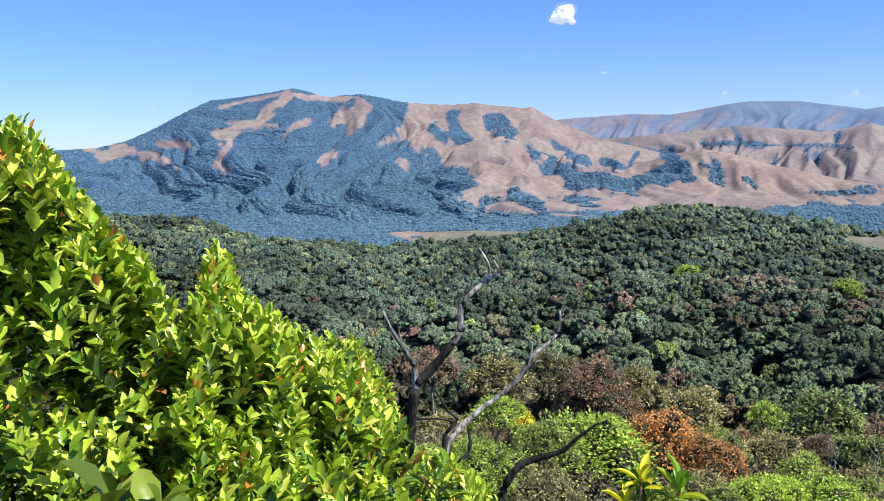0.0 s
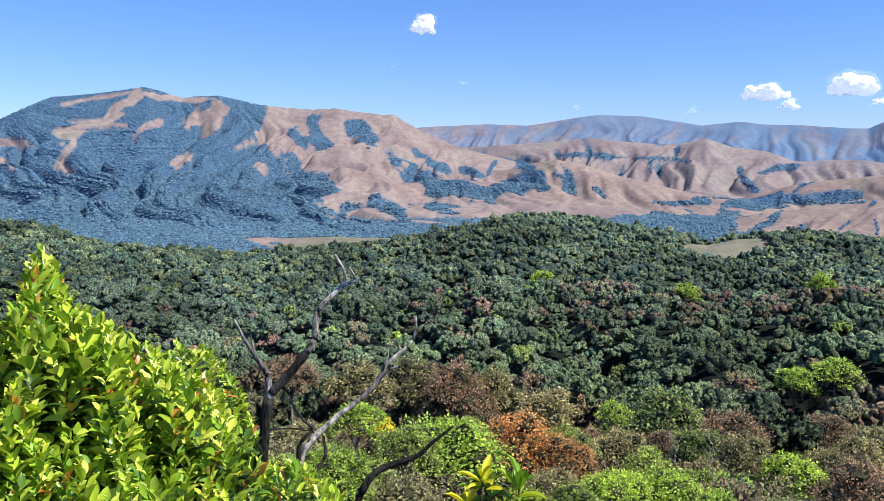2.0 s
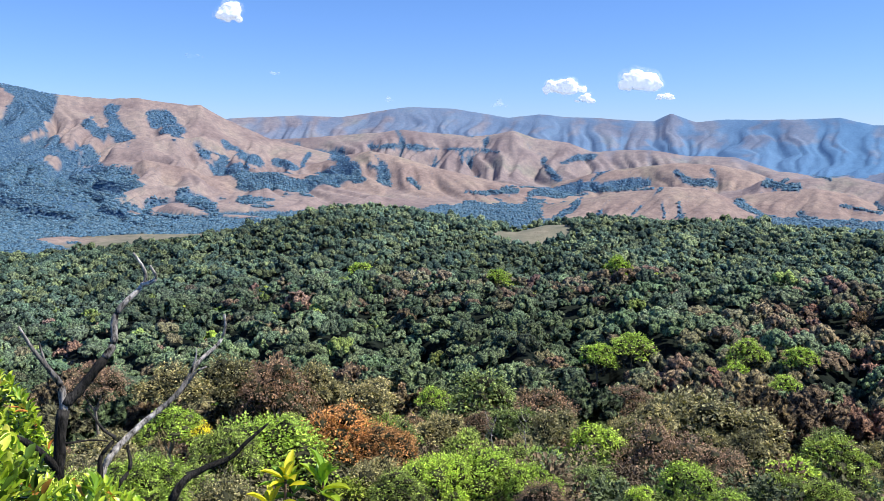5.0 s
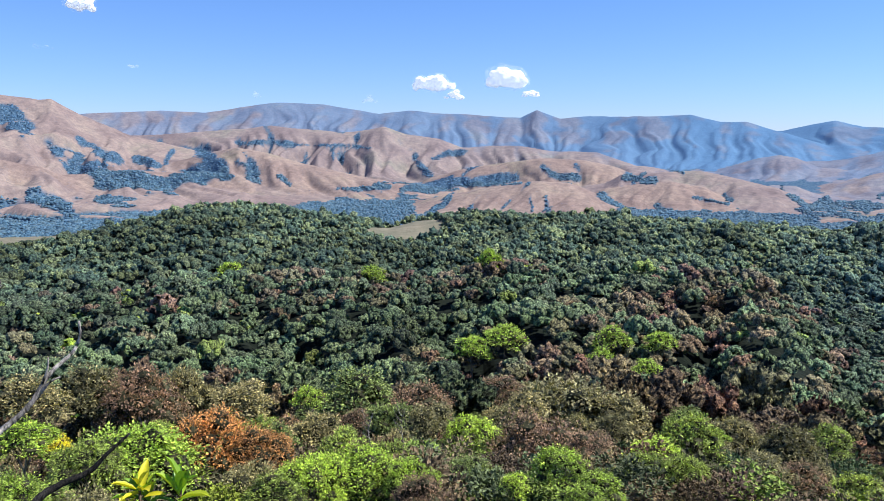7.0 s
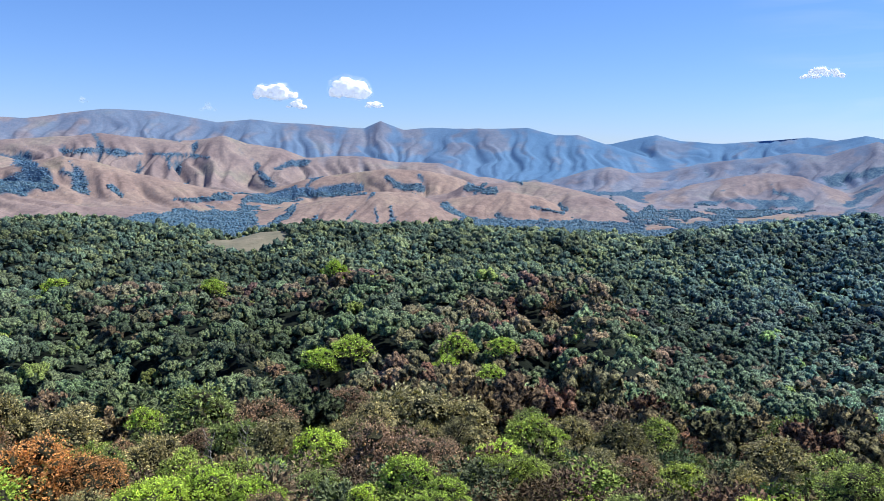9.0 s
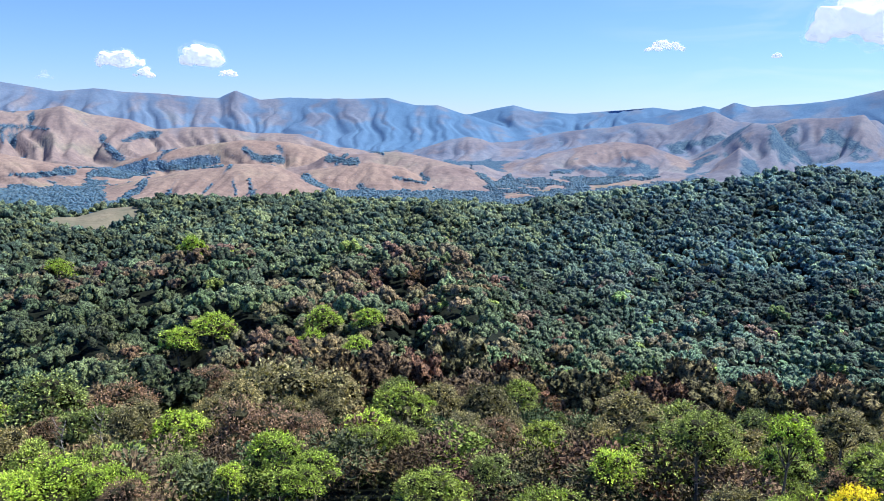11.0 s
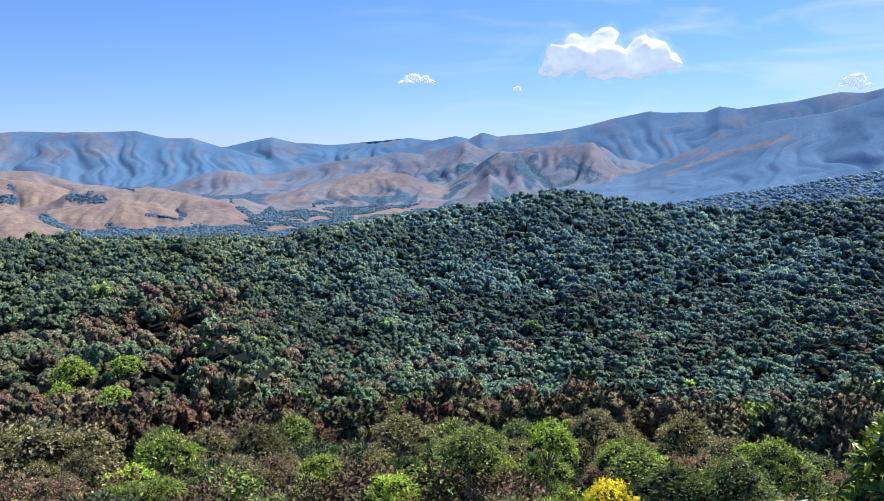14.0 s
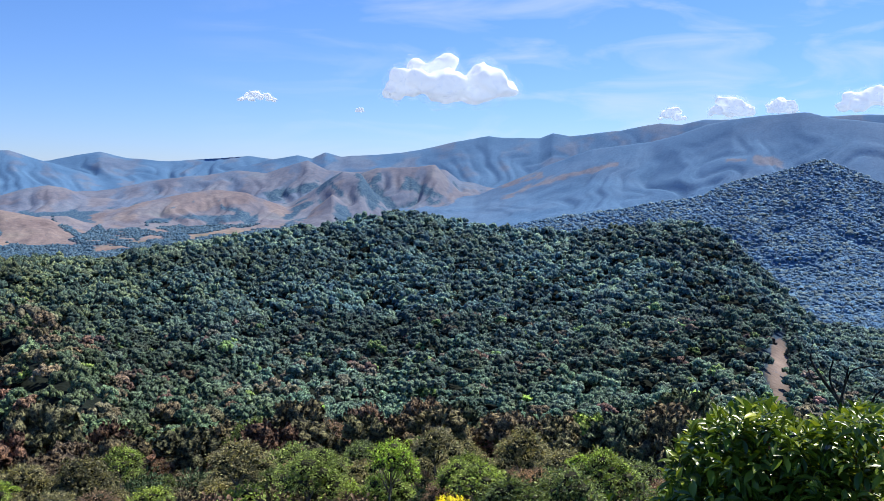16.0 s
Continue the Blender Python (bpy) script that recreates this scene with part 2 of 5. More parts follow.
def ground(x, y):
    """Height, winning ridge, spur phase and share of the crest's height, at places of the plan (arrays)."""
    r = np.hypot(x, y)
    b = np.degrees(np.arctan2(x, y))
    # lookout slope, then the valley floor
    z = np.interp(r, FLOOR_AT, FLOOR)
    valley = z
    z = z + smooth(15, 60, r) * (fbm(x, y, 38, 3, 5) - 0.5) * np.interp(r, [15, 100, 600, 1500, 5000], [1, 5, 12, 8, 12])
    win = np.full(r.shape, -1)
    tri_out, rel_out = np.full(r.shape, 0.5), np.zeros(r.shape)
    warp = fbm(x, y, 420, 3, 21)
    for i, (crest, near, far, power, spur, spacing, cover, jitter) in enumerate(RIDGES.values()):
        c = np.array(crest, float)
        d0 = np.interp(b, c[:, 0], c[:, 1])
        top = d0 * np.tan(np.radians(np.interp(b, c[:, 0], c[:, 2])))
        s = np.radians(b) * d0
        top = top + (fbm(s, s * 0 + i * 7.7, max(30, jitter * 12), 3, 40 + i) - 0.5) * jitter
        out = np.maximum(c[0, 0] - b, b - c[-1, 0]).clip(0) * math.pi / 180 * d0
        dr = r - d0
        phase = s / spacing + (warp - 0.5) * 2.2 + i * 0.37
        tri = np.sin(math.pi * np.abs(phase - np.floor(phase) - 0.5))
        if cover == 2:
            tri = 0.35 * tri + 1.3 * np.abs(phase - np.floor(phase) - 0.5)
        minor = phase * 2.7 + (warp - 0.5) * 1.5
        minor = np.sin(math.pi * np.abs(minor - np.floor(minor) - 0.5))
        runnel = phase * 6.3 + (warp - 0.5) * 2.0
        runnel = np.sin(math.pi * np.abs(runnel - np.floor(runnel) - 0.5))
        reach = np.where(dr < 0, near, far) * (1 + (1.0, 0.7, 0.6, 0.6)[cover] * (0.5 * spur * (2 * tri - 1) + 0.24 * spur * (2 * minor - 1) + 0.08 * spur * (2 * runnel - 1)) * smooth(0, 0.6 * near, np.abs(dr)))
        g = np.exp(-(np.abs(dr) / reach) ** power) * np.exp(-(out / (0.8 * near)) ** 2)
        g = np.maximum(0, (g - 0.12) / 0.88) * smooth(130, 300, r)
        rise = top - np.interp(d0, FLOOR_AT, FLOOR)
        cut = (1.0, 0.55, 0.42, 0.3)[cover] * spur * (0.34 * (1 - tri) ** 1.5 + 0.18 * (1 - minor) ** 1.5 + 0.07 * (1 - runnel) ** 1.5) * 4 * g * (1 - g)
        h = np.where(g > 0, valley + rise * (g - cut), -999)
        higher = h > z
        z = np.maximum(h, z) + 3.0 * np.exp(-np.abs(h - z) / 6.0) * smooth(0, 60, np.abs(dr)) * smooth(0.03, 0.25, g)
        win = np.where(higher & (g > 0.03), i, win)
        tri_out = np.where(higher, tri, tri_out)
        rel_out = np.where(higher, g, rel_out)
    # small ribs and runnels on the open hills
    rib = 1 - 2 * np.abs(fbm(x + 90 * warp, y, 150, 5, 60) - 0.5)
    z = z + smooth(1200, 1900, r) * (1 - smooth(0.72, 0.97, rel_out)) * smooth(0.02, 0.2, rel_out) * (rib - 0.85) * np.where(COVER[win] >= 2, 7, 17)
    return z, win, tri_out, rel_out


# dry grass on the spurs of the wooded mountain: half width, then bearings and elevations along each, in degrees
GRASS_SPURS = [
    (0.37, (-50.2, 3.74), (-50.9, 3.1), (-51.5, 2.28), (-52.3, 1.68), (-53.6, 1.46), (-54.8, 0.79)),
    (0.22, (-52.0, 1.68), (-51.1, 1.53)),
    (0.19, (-54.2, 0.94), (-54.3, 0.2), (-54.8, -0.43), (-55.1, -1.13), (-54.2, -1.48)),
    (0.22, (-48.9, 1.79), (-49.9, 1.45), (-50.6, 0.85)),
    (0.59, (-45.0, 3.42), (-45.3, 2.54), (-45.7, 1.78), (-46.1, 1.13)),
    (0.33, (-46.2, 2.05), (-47.1, 1.52)),
    (0.3, (-47.2, 0.37), (-47.3, -0.32), (-48.1, -1.12)),
    (0.19, (-43.4, 0.41), (-44.4, -0.04)),
]
# dry grass on its shoulders and crest: half width, then bearings and elevations along each, in degrees
GRASS_SHOULDERS = [
    (0.22, (-62.4, -0.36), (-61.1, 0.01), (-59.5, -0.26), (-57.8, -1.05)),
    (0.15, (-58.8, 0.49), (-57.8, 0.45), (-56.6, 0.18)),
    (0.19, (-63.3, 0.13), (-62.2, 0.44), (-61.0, 0.32)),
    (0.15, (-54.6, 2.82), (-52.4, 3.35), (-50.2, 3.77), (-48.8, 3.41), (-45.0, 3.42)),
    (0.81, (-40.8, 2.53), (-41.4, 1.56), (-41.9, 0.6), (-40.8, -0.08), (-38.5, -0.73)),
    (0.44, (-40.0, 2.33), (-38.4, 1.93), (-37.2, 2.12), (-36.7, 0.16), (-36.4, -0.63)),
    (0.11, (-38.8, 1.74), (-39.2, 0.97)),
]
# woods in the gullies below the mountain: half width, then bearings and elevations along each, in degrees
WOODED_GULLIES = [
    (0.74, (-43.2, 2.65), (-43.8, 1.77), (-44.5, 0.62), (-45.1, -0.74)),
    (0.59, (-42.4, -0.38), (-40.1, -1.19)),
    (0.44, (-38.8, 1.74), (-38.3, 0.76), (-37.9, -0.03)),
    (0.26, (-40.2, 1.25), (-39.6, 0.38)),
    (0.63, (-36.0, 1.45), (-35.1, 0.73), (-33.1, -0.62)),
    (0.37, (-31.7, -0.16), (-30.8, -0.68), (-29.6, -1.28)),
    (0.22, (-28.5, -1.29), (-27.2, -1.77)),
    (0.15, (-26.1, -0.76), (-26.6, -1.53)),
    (0.37, (-24.4, -0.85), (-23.7, -1.24)),
    (0.63, (-32.1, -1.74), (-29.4, -2.66), (-26.2, -2.95), (-23.3, -2.17)),
    (0.37, (-34.5, -3.62), (-32.5, -4.75)),
    (0.33, (-30.6, -4.12), (-28.6, -4.44)),
    (0.15, (-21.2, -2.67), (-20.7, -2.86)),
    (0.15, (-19.2, -2.67), (-18.4, -3.23)),
]
# woods under the mesa and the knobs: half width, then bearings and elevations along each, in degrees
WOODED_HOLLOWS = [
    (0.19, (-21.8, -0.32), (-20.1, -0.24), (-18.2, -0.36)),
    (0.09, (-18.2, -0.4), (-15.1, -0.48), (-12.9, -0.64)),
    (0.07, (-19.6, 0.98), (-18.1, 0.83), (-14.7, 0.49)),
    (0.3, (-9.8, -1.28), (-9.1, -2.07), (-8.8, -2.55)),
    (0.26, (-8.6, -1.44), (-7.2, -1.04), (-6.2, -0.89)),
    (0.26, (-15.5, -3.5), (-11.6, -3.45)),
    (0.33, (-10.6, -3.61), (-7.8, -3.34), (-5.2, -3.02), (-2.6, -2.85)),
    (0.48, (-15.1, -4.57), (-13.2, -4.99), (-10.4, -4.85)),
    (0.3, (-0.6, -2.06), (0.3, -2.6), (1.6, -2.79)),
    (0.33, (3.4, -3.87), (4.7, -4.67), (6.4, -5.49)),
]
# woods between the low bare hills: half width, then bearings and elevations along each, in degrees
WOODED_CLEFTS = [
    (0.19, (5.0, -2.68), (6.9, -2.93)),
    (0.09, (-1.6, -4.11), (-1.4, -5.06)),
    (0.11, (-0.5, -4.03), (-0.3, -5.13)),
    (0.3, (7.1, -4.58), (8.6, -5.58)),
    (0.11, (-17.2, -0.95), (-17.4, -1.53)),
    (0.11, (-15.5, -0.76), (-15.4, -1.54)),
    (0.15, (-22.0, -1.5), (-21.4, -1.77)),
    (0.33, (-24.0, -0.62), (-23.8, -1.49)),
    (0.15, (9.5, -3.96), (11.7, -4.36)),
]
# woods about the gorge: half width, then bearings and elevations along each, in degrees
GORGE_WOODS = [
    (0.15, (25.2, -1.86), (25.5, -2.56), (27.2, -3.02)),
    (0.19, (20.6, -3.55), (23.1, -3.2), (26.4, -3.33)),
    (0.15, (33.0, -0.96), (33.6, -1.63)),
    (0.33, (28.7, -1.85), (31.1, -1.06), (31.8, -0.74)),
    (0.26, (29.9, -3.22), (31.2, -2.23)),
    (0.26, (35.0, -0.04), (35.8, -1.02), (37.0, -2.2)),
    (0.33, (36.3, -0.15), (35.3, -1.19), (36.9, -2.27)),
    (0.52, (38.4, -0.74), (40.6, -1.7)),
    (0.11, (22.1, -2.62), (23.7, -2.13)),
]
# thin grass on ledges of the blue mountain: half width, then bearings and elevations along each, in degrees
PALE_LEDGES = [
    (0.19, (40.1, -2.35), (42.6, -1.44), (44.5, -0.99)),
    (0.19, (44.9, -1.77), (46.6, -1.07), (48.9, -0.29), (50.8, 0.19), (52.8, 0.75)),
    (0.44, (42.6, -0.76), (45.1, 0.62), (48.1, 1.5), (50.1, 1.95)),
    (0.19, (43.8, -1.21), (47.6, -0.14)),
    (0.19, (61.9, 1.05), (63.0, 0.8), (63.6, 0.44)),
    (0.07, (60.0, 1.04), (61.1, 1.01)),
]
LOWLAND_GRASS = [(0.2, (23.4, -4.55), (26.4, -4.1), (29.5, -3.75)), (0.15, (-17.4, -4.3), (-15.5, -4.15)), (0.25, (17.5, -5.2), (20.5, -4.9))]


def along(b, e, strips):
    """How deep places (bearing, elevation) lie in the nearest of some strips: 1 on its middle line, 0 on its edge."""
    best = np.full(b.shape, -9.0)
    for width, *line in strips:
        for (b0, e0), (b1, e1) in zip(line, line[1:]):
            u = np.clip(((b - b0) * (b1 - b0) + (e - e0) * (e1 - e0)) / ((b1 - b0) ** 2 + (e1 - e0) ** 2 + 1e-9), 0, 1)
            best = np.maximum(best, 1 - np.hypot(b - b0 - u * (b1 - b0), e - e0 - u * (e1 - e0)) / width)
    return best


def cover(x, y, z, win, tri, rel):
    """Share of woods, of painted haze blue and of green meadow at places of the plan."""
    r, b = np.hypot(x, y), np.degrees(np.arctan2(x, y))
    e = np.degrees(np.arctan2(z, r))
    kind = COVER[win]
    n = (fbm(x, y, 240, 5, 80) - 0.5) / 0.13
    fine = (fbm(x, y, 60, 3, 90) - 0.5) / 0.16
    gully = 1 - tri
    far = r > 1700
    ragged = 0.3 * n[far] + 0.42 * fine[far]

    def strips(*lists):
        out = np.full(r.shape, -9.0)
        out[far] = along(b[far], e[far], sum(lists, [])) + ragged
        return out
    # gullies are wooded, spurs are dry grass
    woods = smooth(-0.25, 0.25, 0.8 * n + 0.3 * fine - 2.7 + 3.0 * gully - 0.6 * rel)
    main = win == NAMES.index("main")
    lean = 3.0 * smooth(-41.5, -43.5, b + 0.5 * n) + 2.6 * smooth(0.42, 0.25, rel + 0.05 * n) * smooth(-33, -40, b)
    woods = np.where(main, smooth(-0.25, 0.25, 0.3 * n + 0.3 * fine - 1.9 + 0.9 * gully + lean), woods)
    spurs = strips(GRASS_SPURS, GRASS_SHOULDERS)
    woods = np.where(main, woods * (1 - smooth(-0.05, 0.2, spurs)), woods)
    woods = np.maximum(woods, smooth(-0.05, 0.2, strips(WOODED_GULLIES, WOODED_HOLLOWS, WOODED_CLEFTS, GORGE_WOODS)))
    woods = np.where(kind == 0, 1.0, woods)
    woods = np.where(kind >= 2, 0.0, woods)
    floor = 1.8 * smooth(-41, -48, b) + 1.5 * smooth(7, 13, b) - 1.0 * smooth(-43, -37, b) * smooth(-9, -15, b)
    woods = np.where(win < 0, np.maximum(woods * far, smooth(-0.25, 0.25, 0.9 * n + 0.6 * fine + floor - 0.75)), woods)
    woods = np.where((r < 1000) | ((r < 1250 + 500 * smooth(-38, -46, b)) & ((b < -34) | (b > 12))), 1.0, woods)
    woods = woods * (1 - smooth(0.0, 0.25, strips(LOWLAND_GRASS)))
    # a pale scar on the steep flank, an open meadow on the saddle of the forest ridge
    scar = np.exp(-(((b - 63.9) / 0.85) ** 2) - ((r - 450) / 95) ** 2)
    woods = np.where(scar > 0.45 + 0.1 * fine, 0.0, woods)
    saddle = np.exp(-(((b + 10.4) / 2.9) ** 2) - ((r - 800 - 8 * (b + 10.6)) / 62) ** 2)
    woods = np.where(saddle > 0.4, 0.0, woods)
    # far ranges: haze painted as blue, most in the gullies and on the lower slopes, thin grass on the spurs
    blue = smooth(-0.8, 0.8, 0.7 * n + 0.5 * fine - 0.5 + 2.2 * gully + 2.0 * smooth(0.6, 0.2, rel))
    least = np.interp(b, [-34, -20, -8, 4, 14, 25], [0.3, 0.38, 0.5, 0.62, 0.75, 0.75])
    haze_blue = np.where((kind == 2) & (win >= 0), least + (np.interp(b, [-34, -10, 10], [0.55, 0.8, 1.0]) - least) * blue, 0.0) * np.ones_like(r)
    haze_blue = np.where((kind == 1) & (win >= 0), HAZE_SHARE[win] + 0.18 * np.maximum(0, 1.5 * blue - 0.5) * (HAZE_SHARE[win] > 0.15), haze_blue)
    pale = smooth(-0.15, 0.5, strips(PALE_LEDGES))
    haze_blue = np.where((kind == 3) & (win >= 0), 0.96 - 0.5 * pale + 0.04 * np.clip(n, -1, 1), haze_blue)
    meadow = np.where((win < 0) & (r > 1500), smooth(0.35, 0.6, fbm(x, y, 300, 3, 99)), 0.0)
    meadow = np.where(saddle > 0.25, 1.0, meadow * smooth(2800, 2300, r))
    # the valley floor is painted haze blue with distance
    haze_blue = np.where(win < 0, 0.85 * smooth(2300, 3000, r), haze_blue)
    # where the forest floor is darkened as shade under the trees
    shaded_floor = (r < 1000) * (1.0 - scar) * (1 - (saddle > 0.25))
    return woods, haze_blue, meadow, shaded_floor


# ---- mesh helpers ----
def mesh_from(name, verts, tris, smooth_shade=True, **attributes):
    """A triangle mesh from arrays, with per-point attributes."""
    me = bpy.data.meshes.new(name)
    n, m = len(verts), len(tris)
    me.vertices.add(n)
    me.vertices.foreach_set("co", np.asarray(verts, np.float32).ravel())
    me.loops.add(3 * m)
    me.loops.foreach_set("vertex_index", np.asarray(tris, np.int32).ravel())
    me.polygons.add(m)
    me.polygons.foreach_set("loop_start", np.arange(0, 3 * m, 3, dtype=np.int32))
    me.polygons.foreach_set("use_smooth", np.full(m, smooth_shade))
    for key, values in attributes.items():
        values = np.asarray(values, np.float32)
        if values.ndim == 2:
            a = me.attributes.new(key, "FLOAT_COLOR", "POINT")
            a.data.foreach_set("color", np.hstack([values, np.ones((n, 1), np.float32)]).ravel())
        else:
            a = me.attributes.new(key, "FLOAT", "POINT")
            a.data.foreach_set("value", values)
    me.update(calc_edges=True)
    me.validate()
    return me


def part(name, me, material, parent, label=""):
    """One mesh object under a thing or a part."""
    if isinstance(me, bmesh.types.BMesh):
        bm, me = me, bpy.data.meshes.new(name)
        bm.to_mesh(me)
        bm.free()
    if material and not me.materials:
        me.materials.append(material)
    ob = new(name, me)
    ob.parent = parent
    return tagged(ob, label=label) if label else ob


# ---- materials ----
def material(name):
    m = bpy.data.materials.new(name)
    m.use_nodes = True
    t = m.node_tree
    t.nodes.clear()
    out = t.nodes.new("ShaderNodeOutputMaterial")
    return m, t, out


def node(t, kind, **inputs):
    n = t.nodes.new(kind)
    for key, value in inputs.items():
        n.inputs[key.replace("_", " ")].default_value = value
    return n


def mix_colour(t, fac, a, b, blend="MIX"):
    n = t.nodes.new("ShaderNodeMix")
    n.data_type, n.blend_type = "RGBA", blend
    for socket, value in ((n.inputs[0], fac), (n.inputs[6], a), (n.inputs[7], b)):
        if isinstance(value, (int, float)):
            socket.default_value = value
        elif isinstance(value, tuple):
            socket.default_value = (*value, 1) if len(value) == 3 else value
        else:
            t.links.new(value, socket)
    return n.outputs[2]


def noise_out(t, scale, detail=3, coords=None, rough=0.55):
    n = node(t, "ShaderNodeTexNoise", Scale=scale, Detail=detail, Roughness=rough)
    if coords is not None:
        t.links.new(coords, n.inputs["Vector"])
    return n.outputs["Fac"]


def ramp(t, fac, stops):
    n = t.nodes.new("ShaderNodeValToRGB")
    e = n.color_ramp.elements
    while len(e) < len(stops):
        e.new(0.5)
    for el, (p, c) in zip(e, stops):
        el.position, el.color = p, (*c, 1)
    t.links.new(fac, n.inputs[0])
    return n.outputs[0]


def bump(t, height, strength, distance):
    n = node(t, "ShaderNodeBump", Strength=strength, Distance=distance)
    t.links.new(height, n.inputs["Height"])
    return n.outputs[0]


def surface(t, out, colour, rough=0.8, normal=None, translucent=0.0, specular=0.3):
    p = node(t, "ShaderNodeBsdfPrincipled", Roughness=rough)
    p.inputs["Specular IOR Level"].default_value = specular
    t.links.new(colour, p.inputs["Base Color"])
    if normal is not None:
        t.links.new(normal, p.inputs["Normal"])
    last = p.outputs[0]
    if translucent:
        tr = t.nodes.new("ShaderNodeBsdfTranslucent")
        t.links.new(mix_colour(t, 1.0, colour, (1.0, 1.0, 0.45), "MULTIPLY"), tr.inputs[0])
        mx = node(t, "ShaderNodeMixShader", Fac=translucent)
        t.links.new(last, mx.inputs[1])
        t.links.new(tr.outputs[0], mx.inputs[2])
        last = mx.outputs[0]
    t.links.new(last, out.inputs[0])


def attribute(t, name):
    n = t.nodes.new("ShaderNodeAttribute")
    n.attribute_name = name
    return n


def land_material():
    m, t, out = material("land")
    pos = t.nodes.new("ShaderNodeNewGeometry").outputs["Position"]
    big = noise_out(t, 0.006, 5, pos)
    small = noise_out(t, 0.05, 4, pos)
    tufts = noise_out(t, 0.16, 4, pos, 0.65)
    heads = noise_out(t, 0.11, 3, pos, 0.7)
    grass = ramp(t, big, [(0.3, (0.182, 0.135, 0.128)), (0.45, (0.232, 0.177, 0.163)), (0.58, (0.268, 0.210, 0.185)), (0.7, (0.225, 0.197, 0.16))])
    grass = mix_colour(t, 0.55, grass, ramp(t, small, [(0.3, (0.34, 0.34, 0.36)), (0.65, (0.72, 0.70, 0.66))]), "OVERLAY")
    grass = mix_colour(t, 0.4, grass, ramp(t, tufts, [(0.3, (0.3, 0.3, 0.3)), (0.68, (0.72, 0.72, 0.7))]), "OVERLAY")
    bushes = ramp(t, tufts, [(0.62, (0, 0, 0)), (0.70, (0.75, 0.75, 0.75))])
    # distance haze as a blue base colour
    haze_blue = ramp(t, big, [(0.3, (0.070, 0.156, 0.288)), (0.65, (0.102, 0.206, 0.355))])
    haze_blue = mix_colour(t, 0.25, haze_blue, ramp(t, heads, [(0.35, (0.32, 0.32, 0.34)), (0.65, (0.7, 0.69, 0.66))]), "OVERLAY")
    meadow = ramp(t, small, [(0.3, (0.135, 0.140, 0.105)), (0.7, (0.235, 0.21, 0.155))])
    # woods colour takes in haze blue, with dark gaps between heads
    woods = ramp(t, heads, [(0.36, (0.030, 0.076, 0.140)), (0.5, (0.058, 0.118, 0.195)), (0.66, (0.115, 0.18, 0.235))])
    c = mix_colour(t, bushes, grass, woods)
    c = mix_colour(t, attribute(t, "haze_blue").outputs["Fac"], c, haze_blue)
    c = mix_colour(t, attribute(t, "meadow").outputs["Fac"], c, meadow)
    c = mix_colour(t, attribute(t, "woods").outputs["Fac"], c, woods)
    # forest floor painted near black, so gaps between crowns read as shade
    c = mix_colour(t, attribute(t, "shaded_floor").outputs["Fac"], c, ramp(t, small, [(0.35, (0.006, 0.010, 0.008)), (0.65, (0.015, 0.021, 0.016))]))
    surface(t, out, c, 0.95, bump(t, heads, 0.32, 6.0), specular=0.1)
    return m


def canopy_material(name, scale, depth, dark=(0.14, 0.15, 0.19), light=(3.0, 2.9, 2.4)):
    """Leafy tree heads, coloured tree by tree; noise paints shaded leaf gaps and lit tops into the colour."""
    m, t, out = material(name)
    pos = t.nodes.new("ShaderNodeNewGeometry").outputs["Position"]
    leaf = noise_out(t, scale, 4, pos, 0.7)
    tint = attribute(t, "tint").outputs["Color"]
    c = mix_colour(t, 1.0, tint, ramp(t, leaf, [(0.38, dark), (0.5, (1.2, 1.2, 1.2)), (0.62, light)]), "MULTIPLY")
    surface(t, out, c, 0.75, bump(t, leaf, 1.0, depth), specular=0.15)
    return m


LAND = land_material()
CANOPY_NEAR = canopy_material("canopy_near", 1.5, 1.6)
# painted gap contrast weakens with distance, as haze would do
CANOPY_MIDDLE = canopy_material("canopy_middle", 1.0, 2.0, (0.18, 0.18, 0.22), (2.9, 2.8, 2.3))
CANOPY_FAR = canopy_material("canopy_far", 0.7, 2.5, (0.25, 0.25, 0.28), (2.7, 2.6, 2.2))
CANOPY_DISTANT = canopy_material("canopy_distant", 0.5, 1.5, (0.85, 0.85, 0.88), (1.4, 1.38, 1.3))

# ---- the ground: one sheet, finer towards the valley that is overlooked ----
bear = np.concatenate([np.arange(-180, -72, 3.0), np.arange(-72, 74, 0.14), np.arange(74, 180, 3.0)])
dist = np.concatenate([np.geomspace(0.6, 90, 34), np.linspace(96, 1000, 110), np.linspace(1012, 4900, 290)])
B, D = np.meshgrid(np.radians(bear), dist, indexing="ij")
GX, GY = (D * np.sin(B)).ravel(), (D * np.cos(B)).ravel()
GZ, win, tri, rel = ground(GX, GY)
woods, haze_blue, meadow, shaded_floor = cover(GX, GY, GZ, win, tri, rel)
# this hill's ground gets haze blue under its trees
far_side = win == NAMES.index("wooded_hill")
woods, haze_blue = np.where(far_side, 0.45, woods), np.where(far_side, 1.0, haze_blue)
nb, nd = len(bear), len(dist)
i0 = (np.arange(nb)[:, None] * nd + np.arange(nd - 1)[None, :]).ravel()
i1 = (((np.arange(nb) + 1) % nb)[:, None] * nd + np.arange(nd - 1)[None, :]).ravel()
cap = len(GX)
quads = np.concatenate([np.stack([i0, i0 + 1, i1 + 1], 1), np.stack([i0, i1 + 1, i1], 1),
                        np.stack([np.full(nb, cap), np.arange(nb) * nd, ((np.arange(nb) + 1) % nb) * nd], 1)])[:, ::-1]
